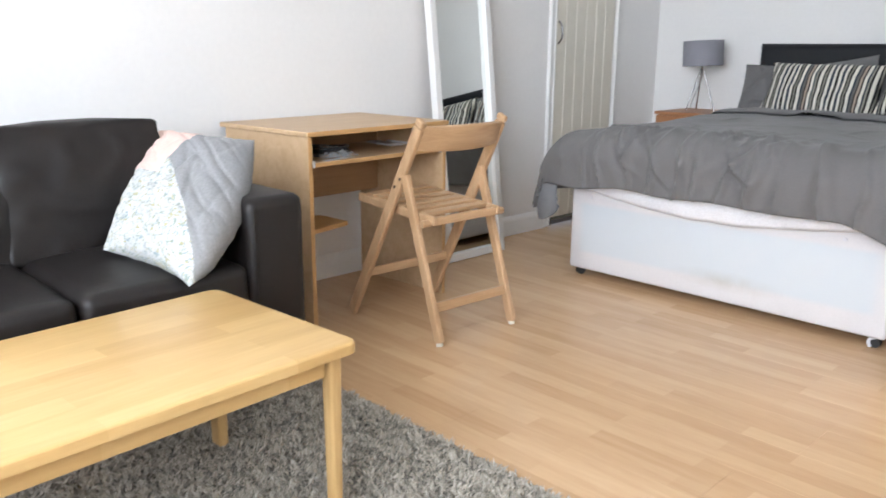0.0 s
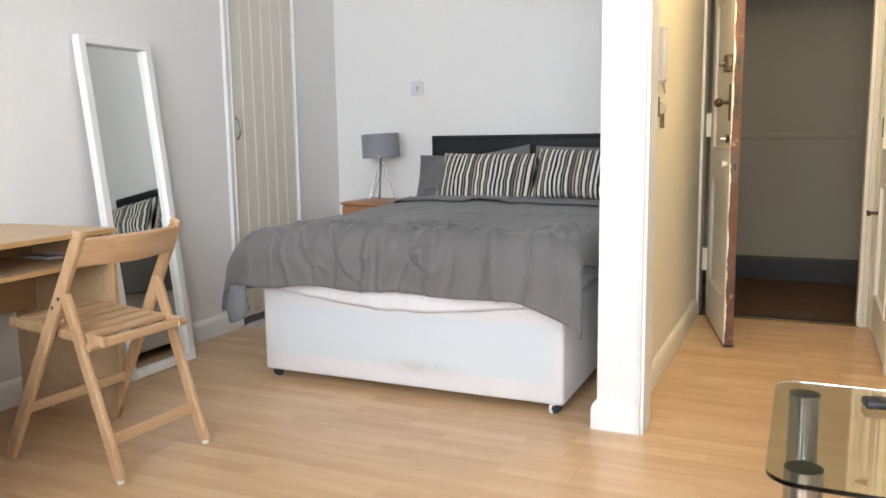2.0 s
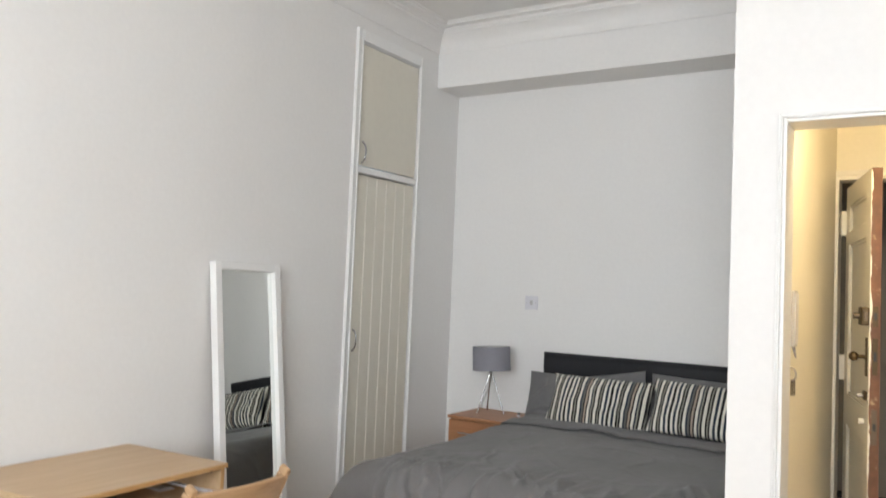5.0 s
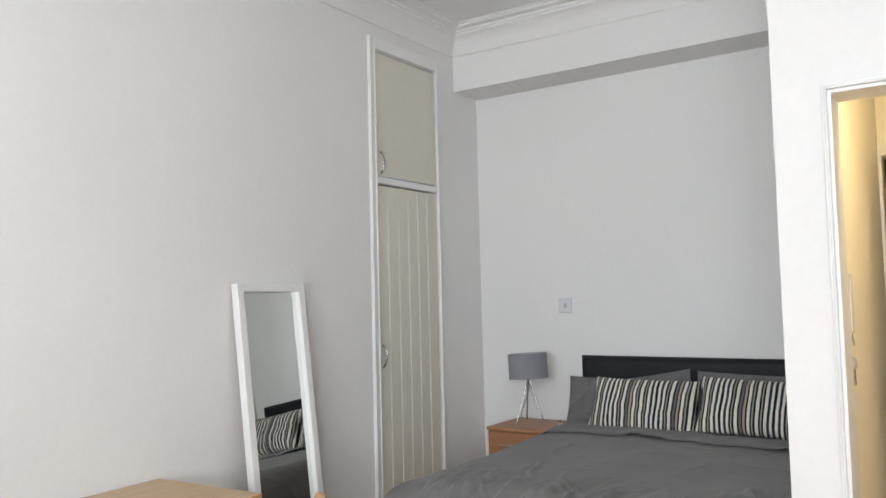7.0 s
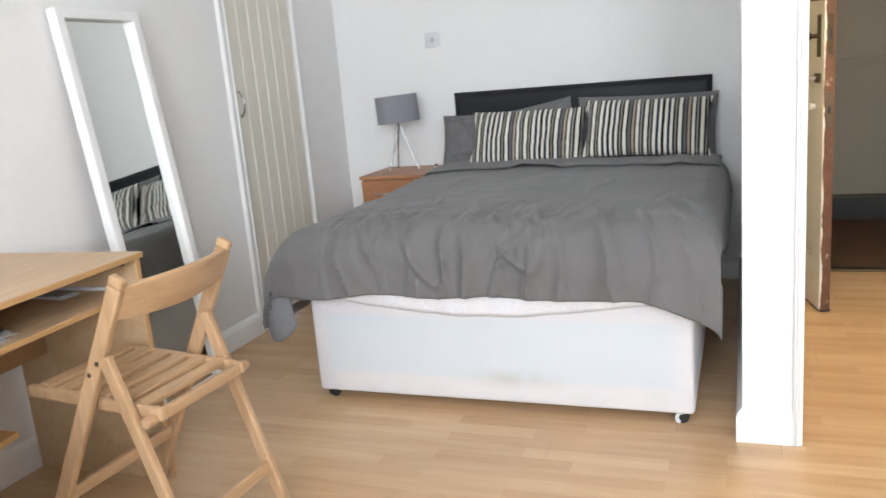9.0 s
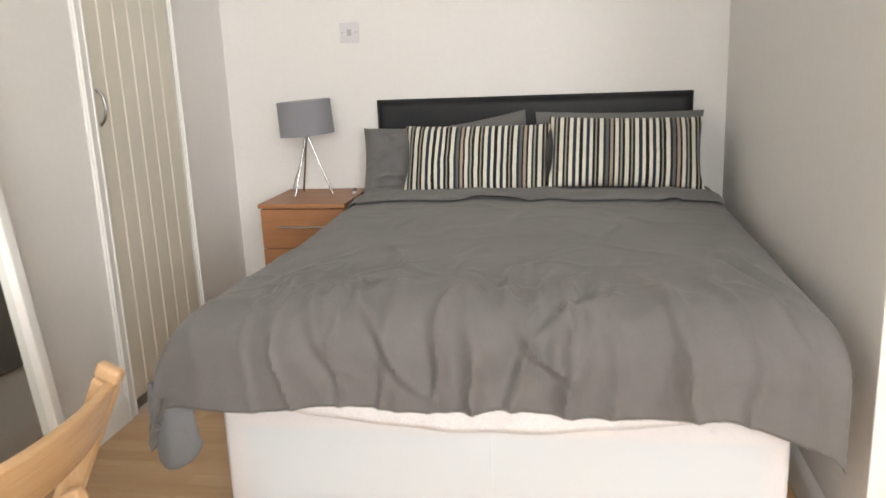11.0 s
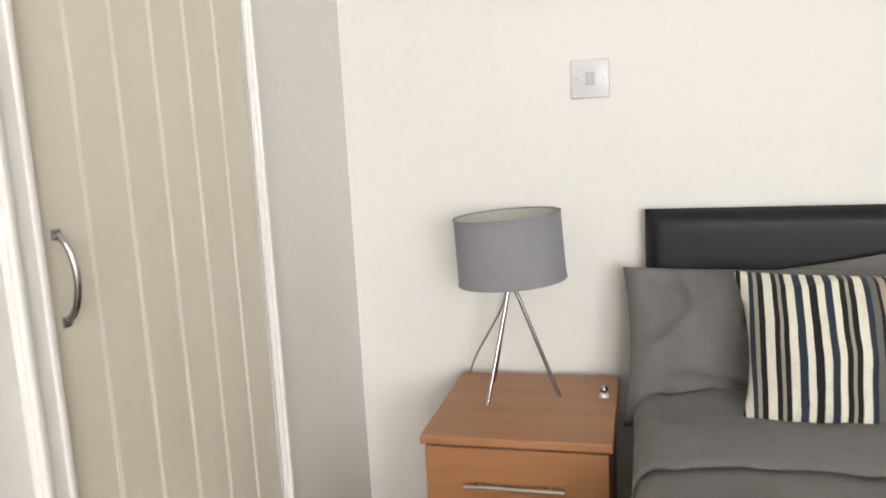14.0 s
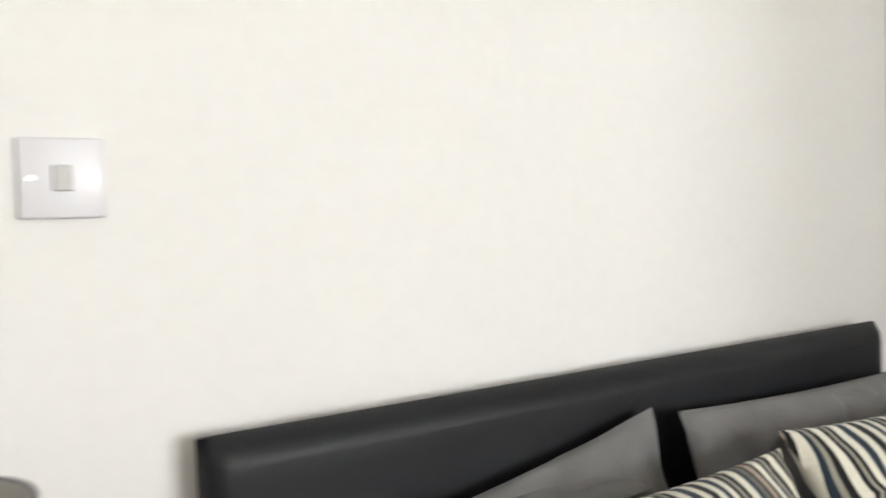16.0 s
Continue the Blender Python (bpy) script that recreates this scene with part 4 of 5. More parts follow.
for k in range(3):
    part("page", a_box((0.020 + 0.004 * k, -0.075, 0.0008 * k + 0.0002), (0.045, 0.075 - 0.006 * k, 0.0008 * k + 0.0008)), PAPER, leaflet)
tray = thing("paper_tray", "thin pale folder at the end of the keyboard shelf", "folder", DESK_M @ pose(0.30, 2.50, 0.6145, 0, 0, -6))
part("cover", a_box((-0.11, -0.03, 0), (0.06, 0.035, 0.003), 0.001), PAPER, tray)
part("cover", a_box((-0.10, -0.025, 0.003), (0.05, 0.03, 0.007), 0.001), GREY_PLASTIC, tray)

socket = thing("wall_socket", "white double socket on the wall under the desk", "socket", pose(0, 0, 0))
part("plate", a_box((0.001, 2.10, 0.30), (0.010, 2.246, 0.386), 0.003), WHITE_PLASTIC, socket)
for y in (2.135, 2.21):
    part("rocker", a_box((0.009, y - 0.007, 0.355), (0.013, y + 0.007, 0.375), 0.002), GREY_PLASTIC, socket)


# ---- folding chair (own x: towards its back, y: across, z: up) ----
chair = thing("folding_chair", "slatted beech folding chair drawn up to the desk", "chair", pose(0.741, 2.325, 0, 0, 0, -2.3))
LW, SW, WARP = 0.206, 0.180, 0.022
for s in (-1, 1):
    lg = part("long_leg", bar((-0.245, s * LW, 0.012), (0.118, s * (LW - 0.012) + WARP, 0.745), 0.022, 0.042, 0.006), CHAIR_WOOD, chair)
    part("long_leg_end", a_box((-0.021, -0.011, -0.012), (0.021, 0.011, 0.014), 0.007, 3, Matrix.Translation((0.124, s * (LW - 0.012) + WARP, 0.757)) @ pose(0, 0, 0, 0, 26, 0)), CHAIR_WOOD, lg)
    sg = part("short_leg", bar((0.236, s * SW, 0.010), (0.052, s * SW, 0.575), 0.022, 0.036, 0.006), CHAIR_WOOD, chair)
    part("foot_cap", a_rod((0.236, s * SW, 0.0), (0.234, s * SW, 0.012), 0.012, seg=12), CREAM, sg)
    for k in range(2):
        part("bolt", a_rod((0.036 - 0.030 * k, s * (LW + 0.003) + 0.016, 0.560 - 0.03 * k), (0.036 - 0.030 * k, s * (LW + 0.005) + 0.016, 0.560 - 0.03 * k), 0.006, seg=12), SCREW, lg)
    part("seat_rail", bar((-0.255, s * 0.154, 0.456), (0.180, s * 0.154, 0.428), 0.020, 0.034, 0.007), CHAIR_WOOD, chair)
    part("dowel_end", a_rod((0.155, s * 0.160, 0.420), (0.155, s * 0.196, 0.420), 0.013, seg=14), CHAIR_WOOD, chair)
for k in range(6):
    x = -0.205 + k * 0.062
    zz = 0.475 - 0.032 * (x + 0.215) / 0.42
    part("slat", a_box((-0.0205, -0.146, -0.007), (0.0205, 0.146, 0.007), 0.003, 2, Matrix.Translation((x, 0, zz - 0.008)) @ pose(0, 0, 0, 0, 4.4, 0)), SLAT_WOOD, chair)
part("rear_rail", bar((0.166, -0.146, 0.426), (0.166, 0.146, 0.426), 0.030, 0.022, 0.006, (0, 0, 1)), SLAT_WOOD, chair)
part("stretcher", bar((-0.160, -LW, 0.185), (-0.160, LW, 0.185), 0.034, 0.018, 0.004, (0, 0, 1)), SLAT_WOOD, chair)
part("stretcher", bar((0.197, -SW, 0.128), (0.197, SW, 0.128), 0.036, 0.016, 0.004, (0, 0, 1)), SLAT_WOOD, chair)


def back_board(u, v):
    y = (u - 0.5) * 2 * (LW - 0.016) + WARP
    bow = 0.032 * (1 - (2 * u - 1) ** 2)
    return (0.085 + 0.036 * v + bow, y, 0.668 + 0.082 * v - 0.010 * (1 - (2 * u - 1) ** 2) * (1 - v))


bk = part("backrest", sheet(24, 4, back_board), SLAT_WOOD, chair, smooth=50)
bk.modifiers.new("thickness", "SOLIDIFY").thickness = 0.016
bv = bk.modifiers.new("rounding", "BEVEL")
bv.width, bv.segments = 0.004, 2


# ---- sofa ----
sofa = thing("sofa", "dark faux leather sofa with loose back cushions", "sofa", pose(0, 0, 0))


def cushion_box(a, b, r, puff, seed, cuts=7, wrinkle=0.0):
    bm = a_box(a, b, r, 4)
    bmesh.ops.subdivide_edges(bm, edges=[e for e in bm.edges if e.calc_length() > 0.12], cuts=cuts, use_grid_fill=True)
    c = (Vector(a) + Vector(b)) / 2
    h = (Vector(b) - Vector(a)) / 2
    for v in bm.verts:
        q = [(v.co[i] - c[i]) / h[i] for i in range(3)]
        for i in range(3):
            j, k = (i + 1) % 3, (i + 2) % 3
            if abs(q[i]) > 0.97:
                v.co[i] += math.copysign(puff * max(0, 1 - q[j] ** 2) * max(0, 1 - q[k] ** 2), q[i])
        v.co += Vector((nz(v.co.x * 7, v.co.y * 7, v.co.z * 7 + seed), nz(v.co.y * 7, v.co.z * 7, seed), nz(v.co.z * 8, v.co.x * 8, seed))) * 0.006
        v.co.x += wrinkle * max(0.0, 1 - 3 * abs(nz(v.co.y * 6 + v.co.z * 3, v.co.z * 9 - v.co.y * 2, seed))) ** 2
    return bm


SF, ARM_Y, SEAT_W = 0.96, 1.424, 0.457
FAR_Y = ARM_Y - 3 * SEAT_W
part("base", a_box((0.06, FAR_Y - 0.16, 0.05), (SF - 0.03, ARM_Y + 0.16, 0.27), 0.02, 3), LEATHER, sofa, smooth=True)
for y in (ARM_Y, FAR_Y - 0.185):
    arm = part("arm", a_box((0.05, y, 0.045), (SF, y + 0.185, 0.602), 0.032, 4), LEATHER, sofa, smooth=True)
    part("arm_seam", a_tube([(SF + 0.001, y + 0.018, 0.06), (SF + 0.001, y + 0.018, 0.575)], 0.003, 6), LEATHER, arm)
    for x in (0.12, SF - 0.07):
        part("foot", a_rod((x, y + 0.1, 0.0), (x, y + 0.1, 0.05), 0.022, 0.028), BLACK_PLASTIC, sofa)
part("back", a_box((0.04, FAR_Y - 0.02, 0.05), (0.27, ARM_Y + 0.02, 0.65), 0.03, 4), LEATHER, sofa, smooth=True)
for k in range(3):
    y = ARM_Y - SEAT_W * (k + 1)
    part("seat_cushion", cushion_box((0.24, y + 0.004, 0.268), (SF + 0.005, y + SEAT_W - 0.004, 0.425), 0.03, 0.014, k * 3.0), LEATHER, sofa, smooth=50)
    bm = cushion_box((-0.10, -0.245, -0.195), (0.10, 0.235, 0.195), 0.014, 0.020, 4.0 + k, 22, 0.010)
    mm = Matrix.Translation((0.385, y + 0.225, 0.575)) @ pose(0, 0, 0, 0, -14, 0)
    for v in bm.verts:
        v.co = mm @ v.co
    part("back_cushion", bm, LEATHER, sofa, smooth=50)

# patchwork cushion: a floral part, a grey velvet part and a pink part
FLORAL = cloth("pale_floral_cotton", (0.52, 0.525, 0.51), crease=0.2)
_n, _l = links_of(FLORAL)
_b = _n["Principled BSDF"]
_old = _b.inputs["Base Color"].links[0].from_socket
_co = _n.new("ShaderNodeTexCoord")
_col = _old
for sc, cut_at, tint in ((60.0, 0.58, (0.27, 0.31, 0.27, 1)), (52.0, 0.60, (0.40, 0.37, 0.22, 1)), (46.0, 0.61, (0.29, 0.34, 0.35, 1))):
    _no, _mr, _mx = _n.new("ShaderNodeTexNoise"), _n.new("ShaderNodeMapRange"), _n.new("ShaderNodeMix")
    _no.inputs["Scale"].default_value, _no.inputs["Detail"].default_value, _no.inputs["Distortion"].default_value = sc, 2, 2.0
    _mr.inputs[1].default_value, _mr.inputs[2].default_value = cut_at, cut_at + 0.03
    _mx.data_type = "RGBA"
    _mx.inputs["B"].default_value = tint
    _l.new(_co.outputs["Object"], _no.inputs["Vector"])
    _l.new(_no.outputs[0], _mr.inputs[0])
    _l.new(_mr.outputs[0], _mx.inputs["Factor"])
    _l.new(_col, _mx.inputs["A"])
    _col = _mx.outputs["Result"]
_l.new(_col, _b.inputs["Base Color"])
VELVET = cloth("grey_crushed_velvet", (0.25, 0.249, 0.253), vary=0.22, crease=0.45)
PINK = cloth("pale_pink_cotton", (0.72, 0.52, 0.45), crease=0.2)
CB, CL, CR = Vector((1.045, 1.200, 0.425)), Vector((0.665, 1.140, 0.458)), Vector((0.690, 1.615, 0.728))
ux, uy = (CL - CB), (CR - CB)
zn = ux.cross(uy).normalized()
bm = pillow_mesh(1.0, 1.0, 0.185, 23.0, 96, 0.05, 0.0)
for f in bm.faces:
    q = f.calc_center_median()
    a, b2 = q.x + 0.5, q.y + 0.5
    f.material_index = 2 if a > 0.40 + 0.42 * (1 - b2) and b2 > 0.50 else (1 if b2 > a * 0.95 + 0.03 + 0.05 * math.sin(a * 3) else 0)
for v in bm.verts:
    q = v.co.copy()
    v.co = CB + ux * (q.x + 0.5) + uy * (q.y + 0.5) + Vector((-0.04, -0.045, -0.03)) * (q.x + 0.5) * (q.y + 0.5) - ux * (0.24 * math.sin(math.pi * min(1, max(0, q.y + 0.5))) * (0.5 - q.x) ** 2) + zn * (q.z + max(0.0, (1 - 4 * q.x * q.x) * (1 - 4 * q.y * q.y)) ** 0.5 * (0.010 * nz(q.x * 4, q.y * 4, 3) + 0.004 * nz(q.x * 9, q.y * 8, 5) + 0.011 * max(0.0, 1 - 3 * abs(nz(q.x * 2.2 + q.y * 1.4 + 2, q.y * 7 - q.x * 5, 8))) ** 1.5 + 0.007 * max(0.0, 1 - 4 * abs(nz(q.x * 5, q.y * 3 + q.x * 3, 6))) ** 2))
solid("scatter_cushion", bm, [FLORAL, VELVET, PINK], "patchwork cushion of grey velvet, floral and pink cotton", "cushion", 60)


# ---- coffee table and rug ----
TX0, TX1, TY0, TY1, TZ = 1.050, 1.595, 0.27, 1.303, 0.410
TURN = pose(1.590, 1.300, 0, 0, 0, 3.6) @ Matrix.Translation((-1.590, -1.300, 0))
table = thing("coffee_table", "varnished rubberwood coffee table with tapered legs", "coffee table", TURN)
bm = bmesh.new()
add_box(bm, (TX0, TY0, TZ - 0.024), (TX1, TY1, TZ))
bmesh.ops.bevel(bm, geom=[e for e in bm.edges if abs(e.verts[0].co.z - e.verts[1].co.z) > 0.01], offset=0.03, segments=5, profile=0.5, affect="EDGES")
bmesh.ops.bevel(bm, geom=[e for e in bm.edges if e.verts[0].co.z > TZ - 0.001 and e.verts[1].co.z > TZ - 0.001], offset=0.008, segments=3, profile=0.5, affect="EDGES")
part("tabletop", bm, PINE, table, smooth=30)
IN = 0.034
for a, b in (((TX1 - IN - 0.018, TY0 + 0.07, 0.338), (TX1 - IN, TY1 - 0.07, TZ - 0.0245)), ((TX0 + IN, TY0 + 0.07, 0.338), (TX0 + IN + 0.018, TY1 - 0.07, TZ - 0.0245)),
             ((TX0 + 0.07, TY1 - IN - 0.018, 0.338), (TX1 - 0.07, TY1 - IN, TZ - 0.0245)), ((TX0 + 0.07, TY0 + IN, 0.338), (TX1 - 0.07, TY0 + IN + 0.018, TZ - 0.0245))):
    part("apron", a_box(a, b, 0.002), PINE, table)
for x in (TX0 + 0.050, TX1 - 0.040):
    for y in (TY0 + 0.050, TY1 - 0.048):
        wide = 0.026 if x < 1.3 else 0.017
        bm = a_box((x - wide, y - 0.017, 0.010), (x + wide, y + 0.017, TZ - 0.0245), 0.009, 3)
        for v in bm.verts:
            if v.co.z < 0.1:
                v.co.x, v.co.y = x + (v.co.x - x) * 0.8, y + (v.co.y - y) * 0.8
        part("leg", bm, PINE_LEG, table)

RX0, RX1, RY0, RY1 = 0.82, 2.35, -0.35, 1.660
rug = thing("shag_rug", "mottled grey shaggy rug under the coffee table", "rug", pose(0, 0, 0))
part("backing", a_box((RX0, RY0, 0.0005), (RX1, RY1, 0.008), 0.002), RUG_BASE, rug)
PILE = bpy.data.materials.new("grey_wool_pile")
PILE.use_nodes = True
_n, _l = links_of(PILE)
_g, _r = _n.new("ShaderNodeNewGeometry"), _n.new("ShaderNodeValToRGB")
_r.color_ramp.elements[0].color, _r.color_ramp.elements[1].color = (0.31, 0.275, 0.23, 1), (0.60, 0.55, 0.465, 1)
_l.new(_g.outputs["Random Per Island"], _r.inputs[0])
_l.new(_r.outputs[0], _n["Principled BSDF"].inputs["Base Color"])
_n["Principled BSDF"].inputs["Roughness"].default_value = 0.95
rng = np.random.default_rng(4)


def pile(count, x0, x1, y0, y1):
    px, py = rng.uniform(x0, x1, count), rng.uniform(y0, y1, count)
    ang, lean = rng.uniform(0, 2 * np.pi, count), rng.uniform(0.005, 0.014, count)
    hgt, wid = rng.uniform(0.009, 0.016, count), rng.uniform(0.0014, 0.0026, count)
    tw = rng.uniform(0, 2 * np.pi, count)
    tuft = np.floor((px + 0.006 * np.sin(py * 90)) / 0.017) * 12.9898 + np.floor((py + 0.006 * np.sin(px * 80)) / 0.017) * 78.233
    own = np.mod(np.sin(tuft) * 43758.5453, 1.0)
    ang = own * 2 * np.pi + rng.normal(0, 0.5, count)
    hgt = hgt * (0.7 + 0.6 * np.mod(own * 7.3, 1.0))
    v = np.zeros((count, 5, 3), np.float32)
    for k, (s, h, q) in enumerate(((-1, 0, 0), (1, 0, 0), (1, 0.6, 0.5), (-1, 0.6, 0.5), (0, 1, 1.2))):
        v[:, k, 0] = px + s * wid * np.cos(tw) + q * lean * np.cos(ang)
        v[:, k, 1] = py + s * wid * np.sin(tw) + q * lean * np.sin(ang)
        v[:, k, 2] = 0.007 + h * hgt
    base = np.arange(count) * 5
    quads = np.stack([base, base + 1, base + 2, base + 3], 1).tolist()
    tris = np.stack([base + 3, base + 2, base + 4], 1).tolist()
    me = bpy.data.meshes.new("pile")
    me.from_pydata(v.reshape(-1, 3).tolist(), [], quads + tris)
    me.materials.append(PILE)
    return me


pile_ob = new("shag_surface", pile(105000, RX0, RX1, 0.25, RY1))
pile_ob.parent = rug
tagged(pile_ob, "shaggy two-tone grey pile", kind="stuff")


# ---- glass television table ----
GX0, GX1, GY0, GY1, GZ = 2.786, 3.64, 1.845, 2.455, 0.450
stand = thing("glass_table", "low glass table on chrome cylinder legs", "table", pose(0, 0, 0))


def rounded_slab(x0, x1, y0, y1, z0, z1, r):
    bm = bmesh.new()
    add_box(bm, (x0, y0, z0), (x1, y1, z1))
    bmesh.ops.bevel(bm, geom=[e for e in bm.edges if abs(e.verts[0].co.z - e.verts[1].co.z) > 0.004], offset=r, segments=8, profile=0.5, affect="EDGES")
    return bm


part("glass_top", rounded_slab(GX0, GX1, GY0, GY1, GZ - 0.009, GZ, 0.06), TABLE_GLASS, stand, "green-edged clear glass top", smooth=30)
part("glass_shelf", rounded_slab(GX0 + 0.02, GX1 - 0.02, GY0 + 0.02, GY1 - 0.02, 0.095, 0.103, 0.06), TABLE_GLASS, stand, "green-edged clear glass shelf", smooth=30)
for x in (GX0 + 0.062, GX1 - 0.062):
    for y in (GY0 + 0.085, GY1 - 0.085):
        lg = part("leg", a_rod((x, y, 0.0), (x, y, GZ - 0.010), 0.033, seg=32), CHROME, stand, "chrome cylinder leg", smooth=True)
        part("collar", a_rod((x, y, 0.085), (x, y, 0.113), 0.0345, seg=32), STEEL, lg, smooth=True)
remote = thing("remote_control", "black remote control lying on the glass table", "remote", pose(3.05, 2.33, GZ + 0.0005, 0, 0, -78))
part("body", a_box((-0.022, -0.09, 0), (0.022, 0.09, 0.018), 0.006, 3), BLACK_PLASTIC, remote, smooth=True)
for k in range(5):
    for j in range(3):
        part("button", a_box((-0.014 + j * 0.011, -0.07 + k * 0.026, 0.0175), (-0.006 + j * 0.011, -0.058 + k * 0.026, 0.0195), 0.001), RUBBER, remote)


# ---- entrance door, standing open in the hall ----
HP, EP = Vector((2.358, 5.150, 0)), Vector((2.522, 4.435, 0))
ddir = (EP - HP).normalized()
door_m = Matrix((ddir, Vector((-ddir.y, ddir.x, 0)), Vector((0, 0, 1)))).transposed().to_4x4()
door_m.translation = HP
DL, DH = (EP - HP).length, 2.012
entry = tagged(new("door_1"), "old white panelled entrance door standing open, worn brown edge", "door", kind="structure")
entry.matrix_world = door_m
# own x: from hinge to latch, y: the hall side, away from the wall
part("leaf", boxes(((0.0, -0.008, 0.012), (DL - 0.004, 0.008, DH)), ((0.0, -0.022, 0.012), (0.11, 0.022, DH)), ((DL - 0.115, -0.022, 0.012), (DL - 0.004, 0.022, DH)),
                   ((0.11, -0.022, 0.012), (DL - 0.115, 0.022, 0.23)), ((0.11, -0.022, 0.80), (DL - 0.115, 0.022, 0.95)),
                   ((0.11, -0.022, DH - 0.30), (DL - 0.115, 0.022, DH - 0.24)), ((0.11, -0.022, DH - 0.10), (DL - 0.115, 0.022, DH))), OLD_WHITE, entry)
part("worn_edge", boxes(((DL - 0.004, -0.0215, 0.012), (DL, 0.0215, DH))), RAW_EDGE, entry, "bare brown wood edge with chipped paint")
for z0, z1 in ((0.23, 0.80), (0.95, DH - 0.30), (DH - 0.24, DH - 0.10)):
    for s in (-1, 1):
        bm = boxes(((0.11, s * 0.008 if s > 0 else -0.018, z0), (0.125, 0.018 if s > 0 else -0.008, z1)), ((DL - 0.13, s * 0.008 if s > 0 else -0.018, z0), (DL - 0.115, 0.018 if s > 0 else -0.008, z1)),
                   ((0.125, s * 0.008 if s > 0 else -0.018, z0), (DL - 0.13, 0.018 if s > 0 else -0.008, z0 + 0.015)),
                   ((0.125, s * 0.008 if s > 0 else -0.018, z1 - 0.015), (DL - 0.13, 0.018 if s > 0 else -0.008, z1)), bevel=0.004)
        part("panel_moulding", bm, OLD_WHITE, entry)


def flaked(u, v):
    """The ragged border of the face's paint, lapping round onto the bare edge."""
    z = 0.02 + v * (DH - 0.03)
    return (DL + 0.0008, -0.0222 + u * max(0.0012, 0.005 + 0.009 * nz(z * 9, 2.2) + 0.005 * nz(z * 45, 5.1)), z)


part("paint_flake", sheet(2, 240, flaked), OLD_WHITE, entry, "ragged flaked paint border").modifiers.new("thickness", "SOLIDIFY").thickness = 0.0008
latch = part("night_latch", a_box((DL - 0.085, -0.055, 1.315), (DL + 0.004, -0.022, 1.395), 0.006), BRASS, entry, "old metal night latch")
part("latch_knob", a_rod((DL - 0.055, -0.055, 1.355), (DL - 0.055, -0.078, 1.355), 0.013), SCREW, latch, smooth=True)
part("latch_bolt", a_box((DL + 0.003, -0.046, 1.335), (DL + 0.016, -0.030, 1.375), 0.003), SCREW, latch)
knob = part("door_knob", a_rod((DL - 0.06, -0.022, 1.175), (DL - 0.06, -0.062, 1.175), 0.009), BRASS, entry, "dull brass door knob", smooth=True)
bm = bmesh.new()
bmesh.ops.create_uvsphere(bm, u_segments=18, v_segments=12, radius=0.021, matrix=Matrix.Translation((DL - 0.06, -0.074, 1.175)))
part("knob_ball", bm, BRASS, knob, smooth=True)
part("knob_plate", a_box((DL - 0.082, -0.026, 1.09), (DL - 0.038, -0.022, 1.26), 0.002), BRASS, knob)
lever = part("mortice_lock", a_box((DL - 0.085, -0.034, 0.985), (DL - 0.03, -0.022, 1.025), 0.005), BRASS, entry, "brass mortice lock cover")
part("key_turn", a_box((DL - 0.065, -0.062, 0.998), (DL - 0.05, -0.034, 1.012), 0.004), STEEL, lever)
part("peg", a_rod((DL - 0.11, -0.022, 0.885), (DL - 0.11, -0.045, 0.885), 0.012, 0.016), OLD_WHITE, entry, smooth=True)
for z0, z1, mt in ((1.10, 1.26, BRASS), (0.80, 0.95, SCREW), (1.31, 1.40, BRASS)):
    fp = part("lock_faceplate", a_box((DL - 0.001, -0.010, z0), (DL + 0.002, 0.012, z1), 0.001), mt, entry)
    part("bolt_hole", a_box((DL + 0.0015, -0.005, z0 + 0.06), (DL + 0.003, 0.007, z1 - 0.06)), BLACK_PLASTIC, fp)
part("draught_strip", a_box((0.0, -0.021, 0.003), (DL - 0.002, 0.026, 0.020), 0.004), BLACK_PLASTIC, entry, "black draught strip along the foot")
for z in (0.325, 1.077, 1.83):
    part("hinge", a_box((-0.035, -0.048, z - 0.065), (0.012, -0.014, z + 0.065), 0.004), OLD_WHITE, entry, "painted-over hinge")

# panelled side door in the hall
side = tagged(new("door_2"), "white panelled hall door with a small brass handle", "door", kind="structure")
side.matrix_world = pose(3.196, 4.27, 0)
part("leaf", boxes(((-0.008, 0.0, 0.02), (0.03, 0.78, 2.0)), ((-0.024, 0.0, 0.02), (-0.008, 0.10, 2.0)), ((-0.024, 0.68, 0.02), (-0.008, 0.78, 2.0)),
                   ((-0.024, 0.10, 0.02), (-0.008, 0.68, 0.20)), ((-0.024, 0.10, 0.78), (-0.008, 0.68, 0.93)), ((-0.024, 0.10, 1.90), (-0.008, 0.68, 2.0))), TRIM, side)
for z0, z1 in ((0.20, 0.78), (0.93, 1.90)):
    part("panel_moulding", boxes(((-0.030, 0.10, z0), (-0.008, 0.118, z1)), ((-0.030, 0.662, z0), (-0.008, 0.68, z1)), ((-0.030, 0.118, z0), (-0.008, 0.662, z0 + 0.018)),
                                 ((-0.030, 0.118, z1 - 0.018), (-0.008, 0.662, z1)), bevel=0.005), TRIM, side)
hd = part("handle", a_rod((-0.07, 0.735, 0.62), (-0.024, 0.735, 0.62), 0.008), BRASS, side, "small brass handle", smooth=True)
part("grip", a_rod((-0.07, 0.70, 0.615), (-0.07, 0.745, 0.625), 0.009), BRASS, hd, smooth=True)
part("coat_knob", a_rod((-0.065, 0.62, 1.66), (-0.008, 0.62, 1.66), 0.007, 0.020), BRASS, side, smooth=True)
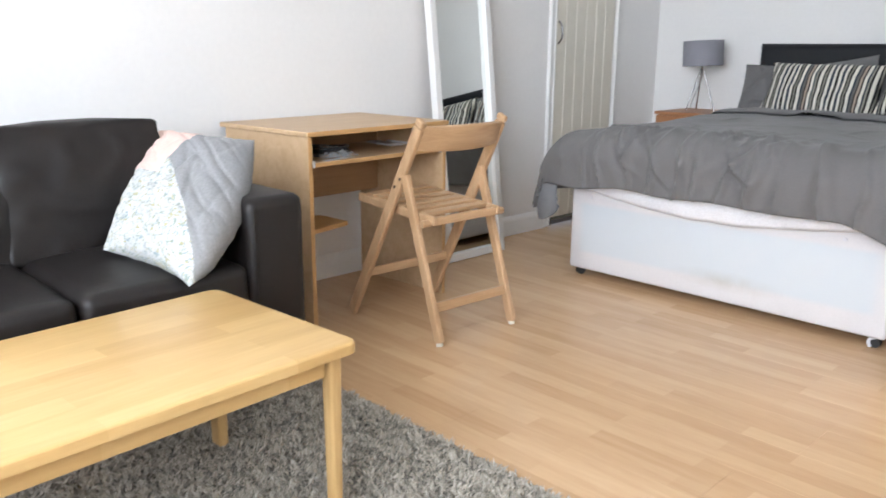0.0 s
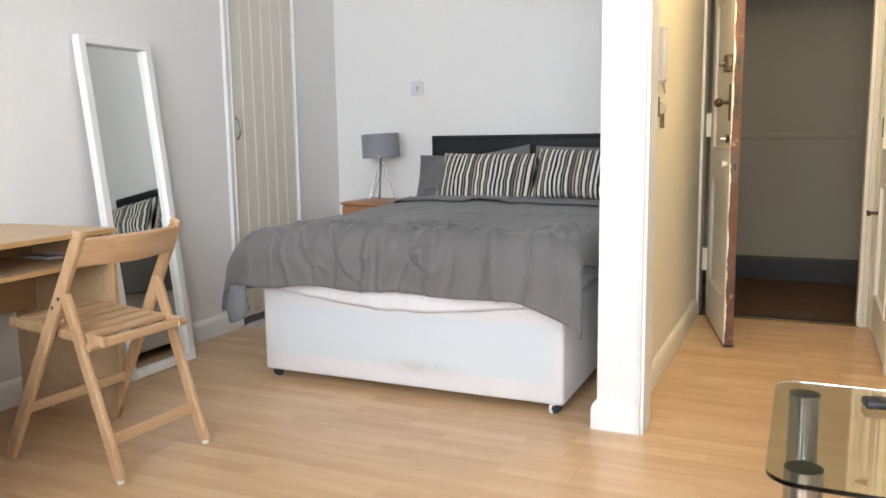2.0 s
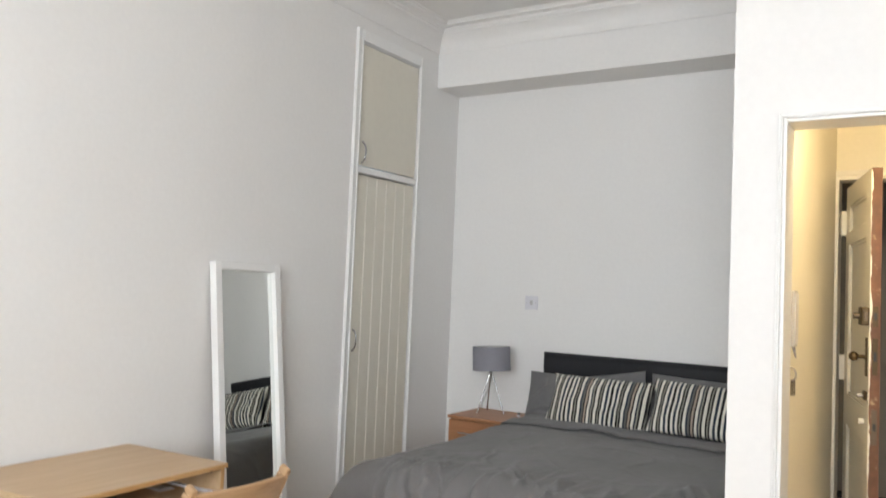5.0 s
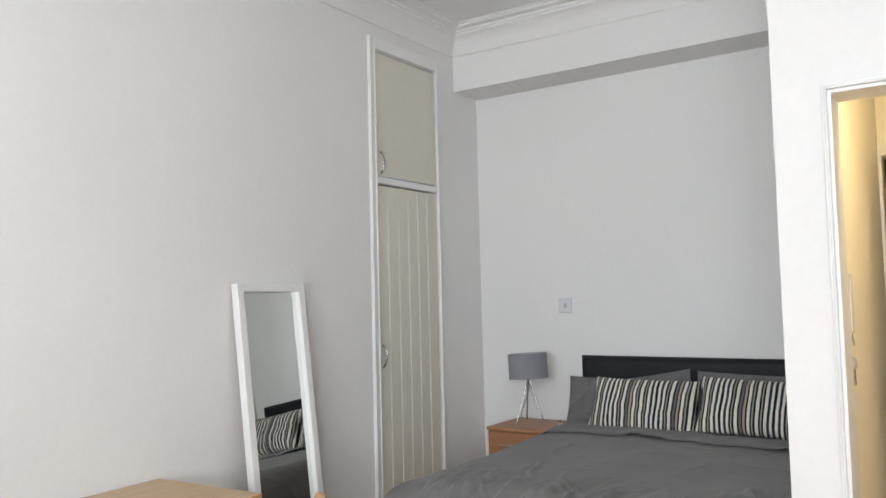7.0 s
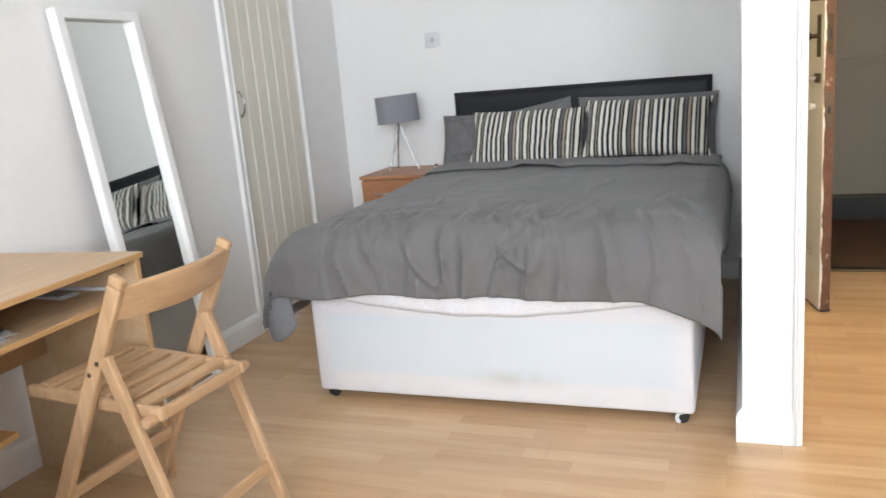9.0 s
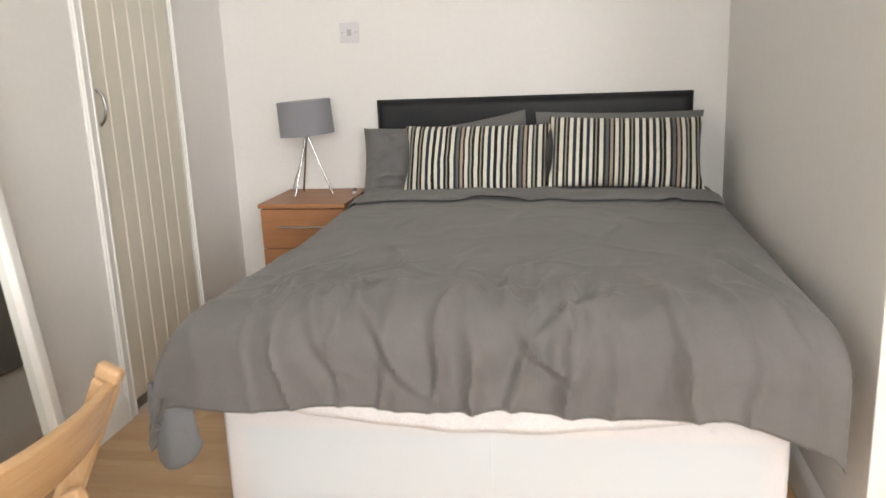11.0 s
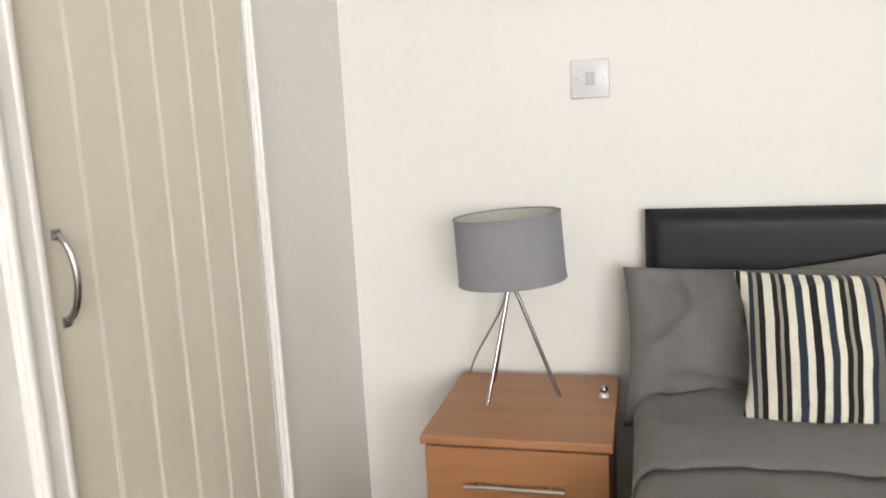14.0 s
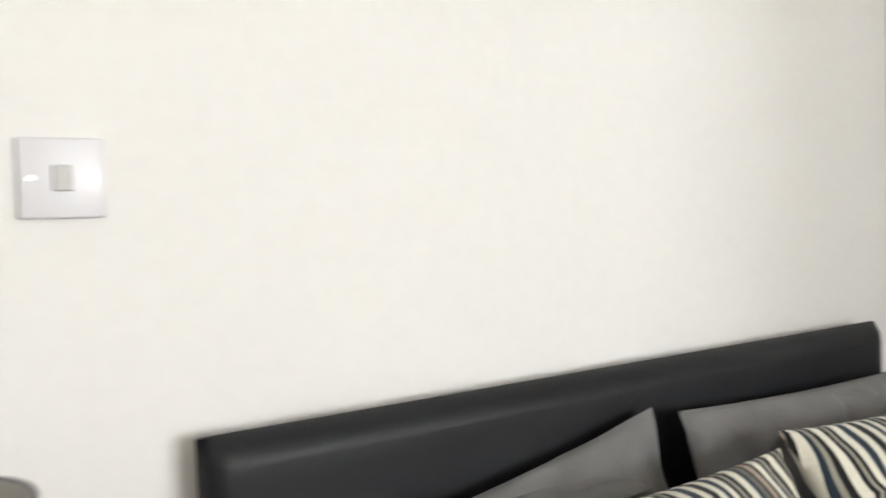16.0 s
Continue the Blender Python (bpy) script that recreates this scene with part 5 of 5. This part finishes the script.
for z in (1.40, 1.05):
    part("strike_plate", a_box((-0.028, 0.752, z - 0.05), (-0.0235, 0.772, z + 0.05), 0.001), STEEL if z > 1.2 else BRASS, side)
bm = bmesh.new()
for y0, y1 in ((4.215, 4.262), (5.055, 5.10)):
    add_box(bm, (3.168, y0, 0), (3.191, y1, 2.07), 0.004)
add_box(bm, (3.168, 4.262, 2.02), (3.191, 5.055, 2.07), 0.004)
structure("door_frame_3", bm, OLD_WHITE, "white painted hall door frame", "door frame")

# things on the hall wall
phone = thing("entry_phone", "pale grey entry phone on the hall wall", "entry phone", pose(HALL_X + 0.004, 3.74, 1.235))
part("body", a_box((0.0, -0.04, 0.0), (0.020, 0.04, 0.212), 0.005), GREY_PLASTIC, phone)
part("front", a_box((0.019, -0.034, 0.01), (0.023, 0.034, 0.202), 0.002), WHITE_PLASTIC, phone)
part("cord", a_tube(curve3((0.012, -0.02, 0.002), (0.022, 0.0, -0.05), (0.022, 0.02, -0.06), (0.012, 0.02, 0.002)), 0.003, 6), CABLE, phone)
keys = thing("key_hook", "dark metal hook with keys on the hall wall", "hook", pose(HALL_X + 0.004, 3.72, 1.13))
part("plate", a_box((0.0, -0.012, -0.03), (0.004, 0.012, 0.05), 0.001), SCREW, keys)
part("hook", a_tube(curve3((0.004, 0, 0.03), (0.032, 0, 0.03), (0.032, 0, -0.02), (0.012, 0, -0.02)), 0.004, 8), STEEL, keys, smooth=True)
for k in range(3):
    part("key", a_box((0.010 + 0.005 * k, -0.010, -0.075), (0.012 + 0.005 * k, 0.010, -0.018), 0.0005, 1, pose(0, 0, 0, 8 * (k - 1), 0, 0)), SCREW, keys)
hsock = thing("wall_socket", "white single socket low on the hall wall", "socket", pose(HALL_X + 0.004, 3.62, 0.30))
part("plate", a_box((0.0, -0.043, 0.0), (0.009, 0.043, 0.086), 0.003), WHITE_PLASTIC, hsock)
part("rocker", a_box((0.008, -0.006, 0.058), (0.012, 0.006, 0.078), 0.001), GREY_PLASTIC, hsock)


# ---- laminate boards ----
BL, BWD = 1.26, 0.19
plank_cuts = {}


def plank_of(length):
    """The mesh of a board cut to that length; boards of one length share it."""
    key = round(length, 3)
    if key not in plank_cuts:
        ob = part("plank", a_box((0, 0.0003, -0.012), (key - 0.0007, BWD - 0.0003, 0.0)), PLANK, floor)
        plank_cuts[key] = ob.data
        return ob
    ob = new("plank", plank_cuts[key])
    ob.parent = floor
    return ob


row, y = 0, -1.52
while y < 5.0:
    reach = ROOM_X if y < 3.2 else 3.25
    x = -((row * 0.47 + 0.88) % 1.0) * BL - 0.02
    while x < reach:
        x0, x1 = max(x, -0.01), min(x + BL, reach)
        if x1 - x0 > 0.02:
            plank_of(x1 - x0).location = (x0, y, 0)
        x += BL
    row += 1
    y += BWD
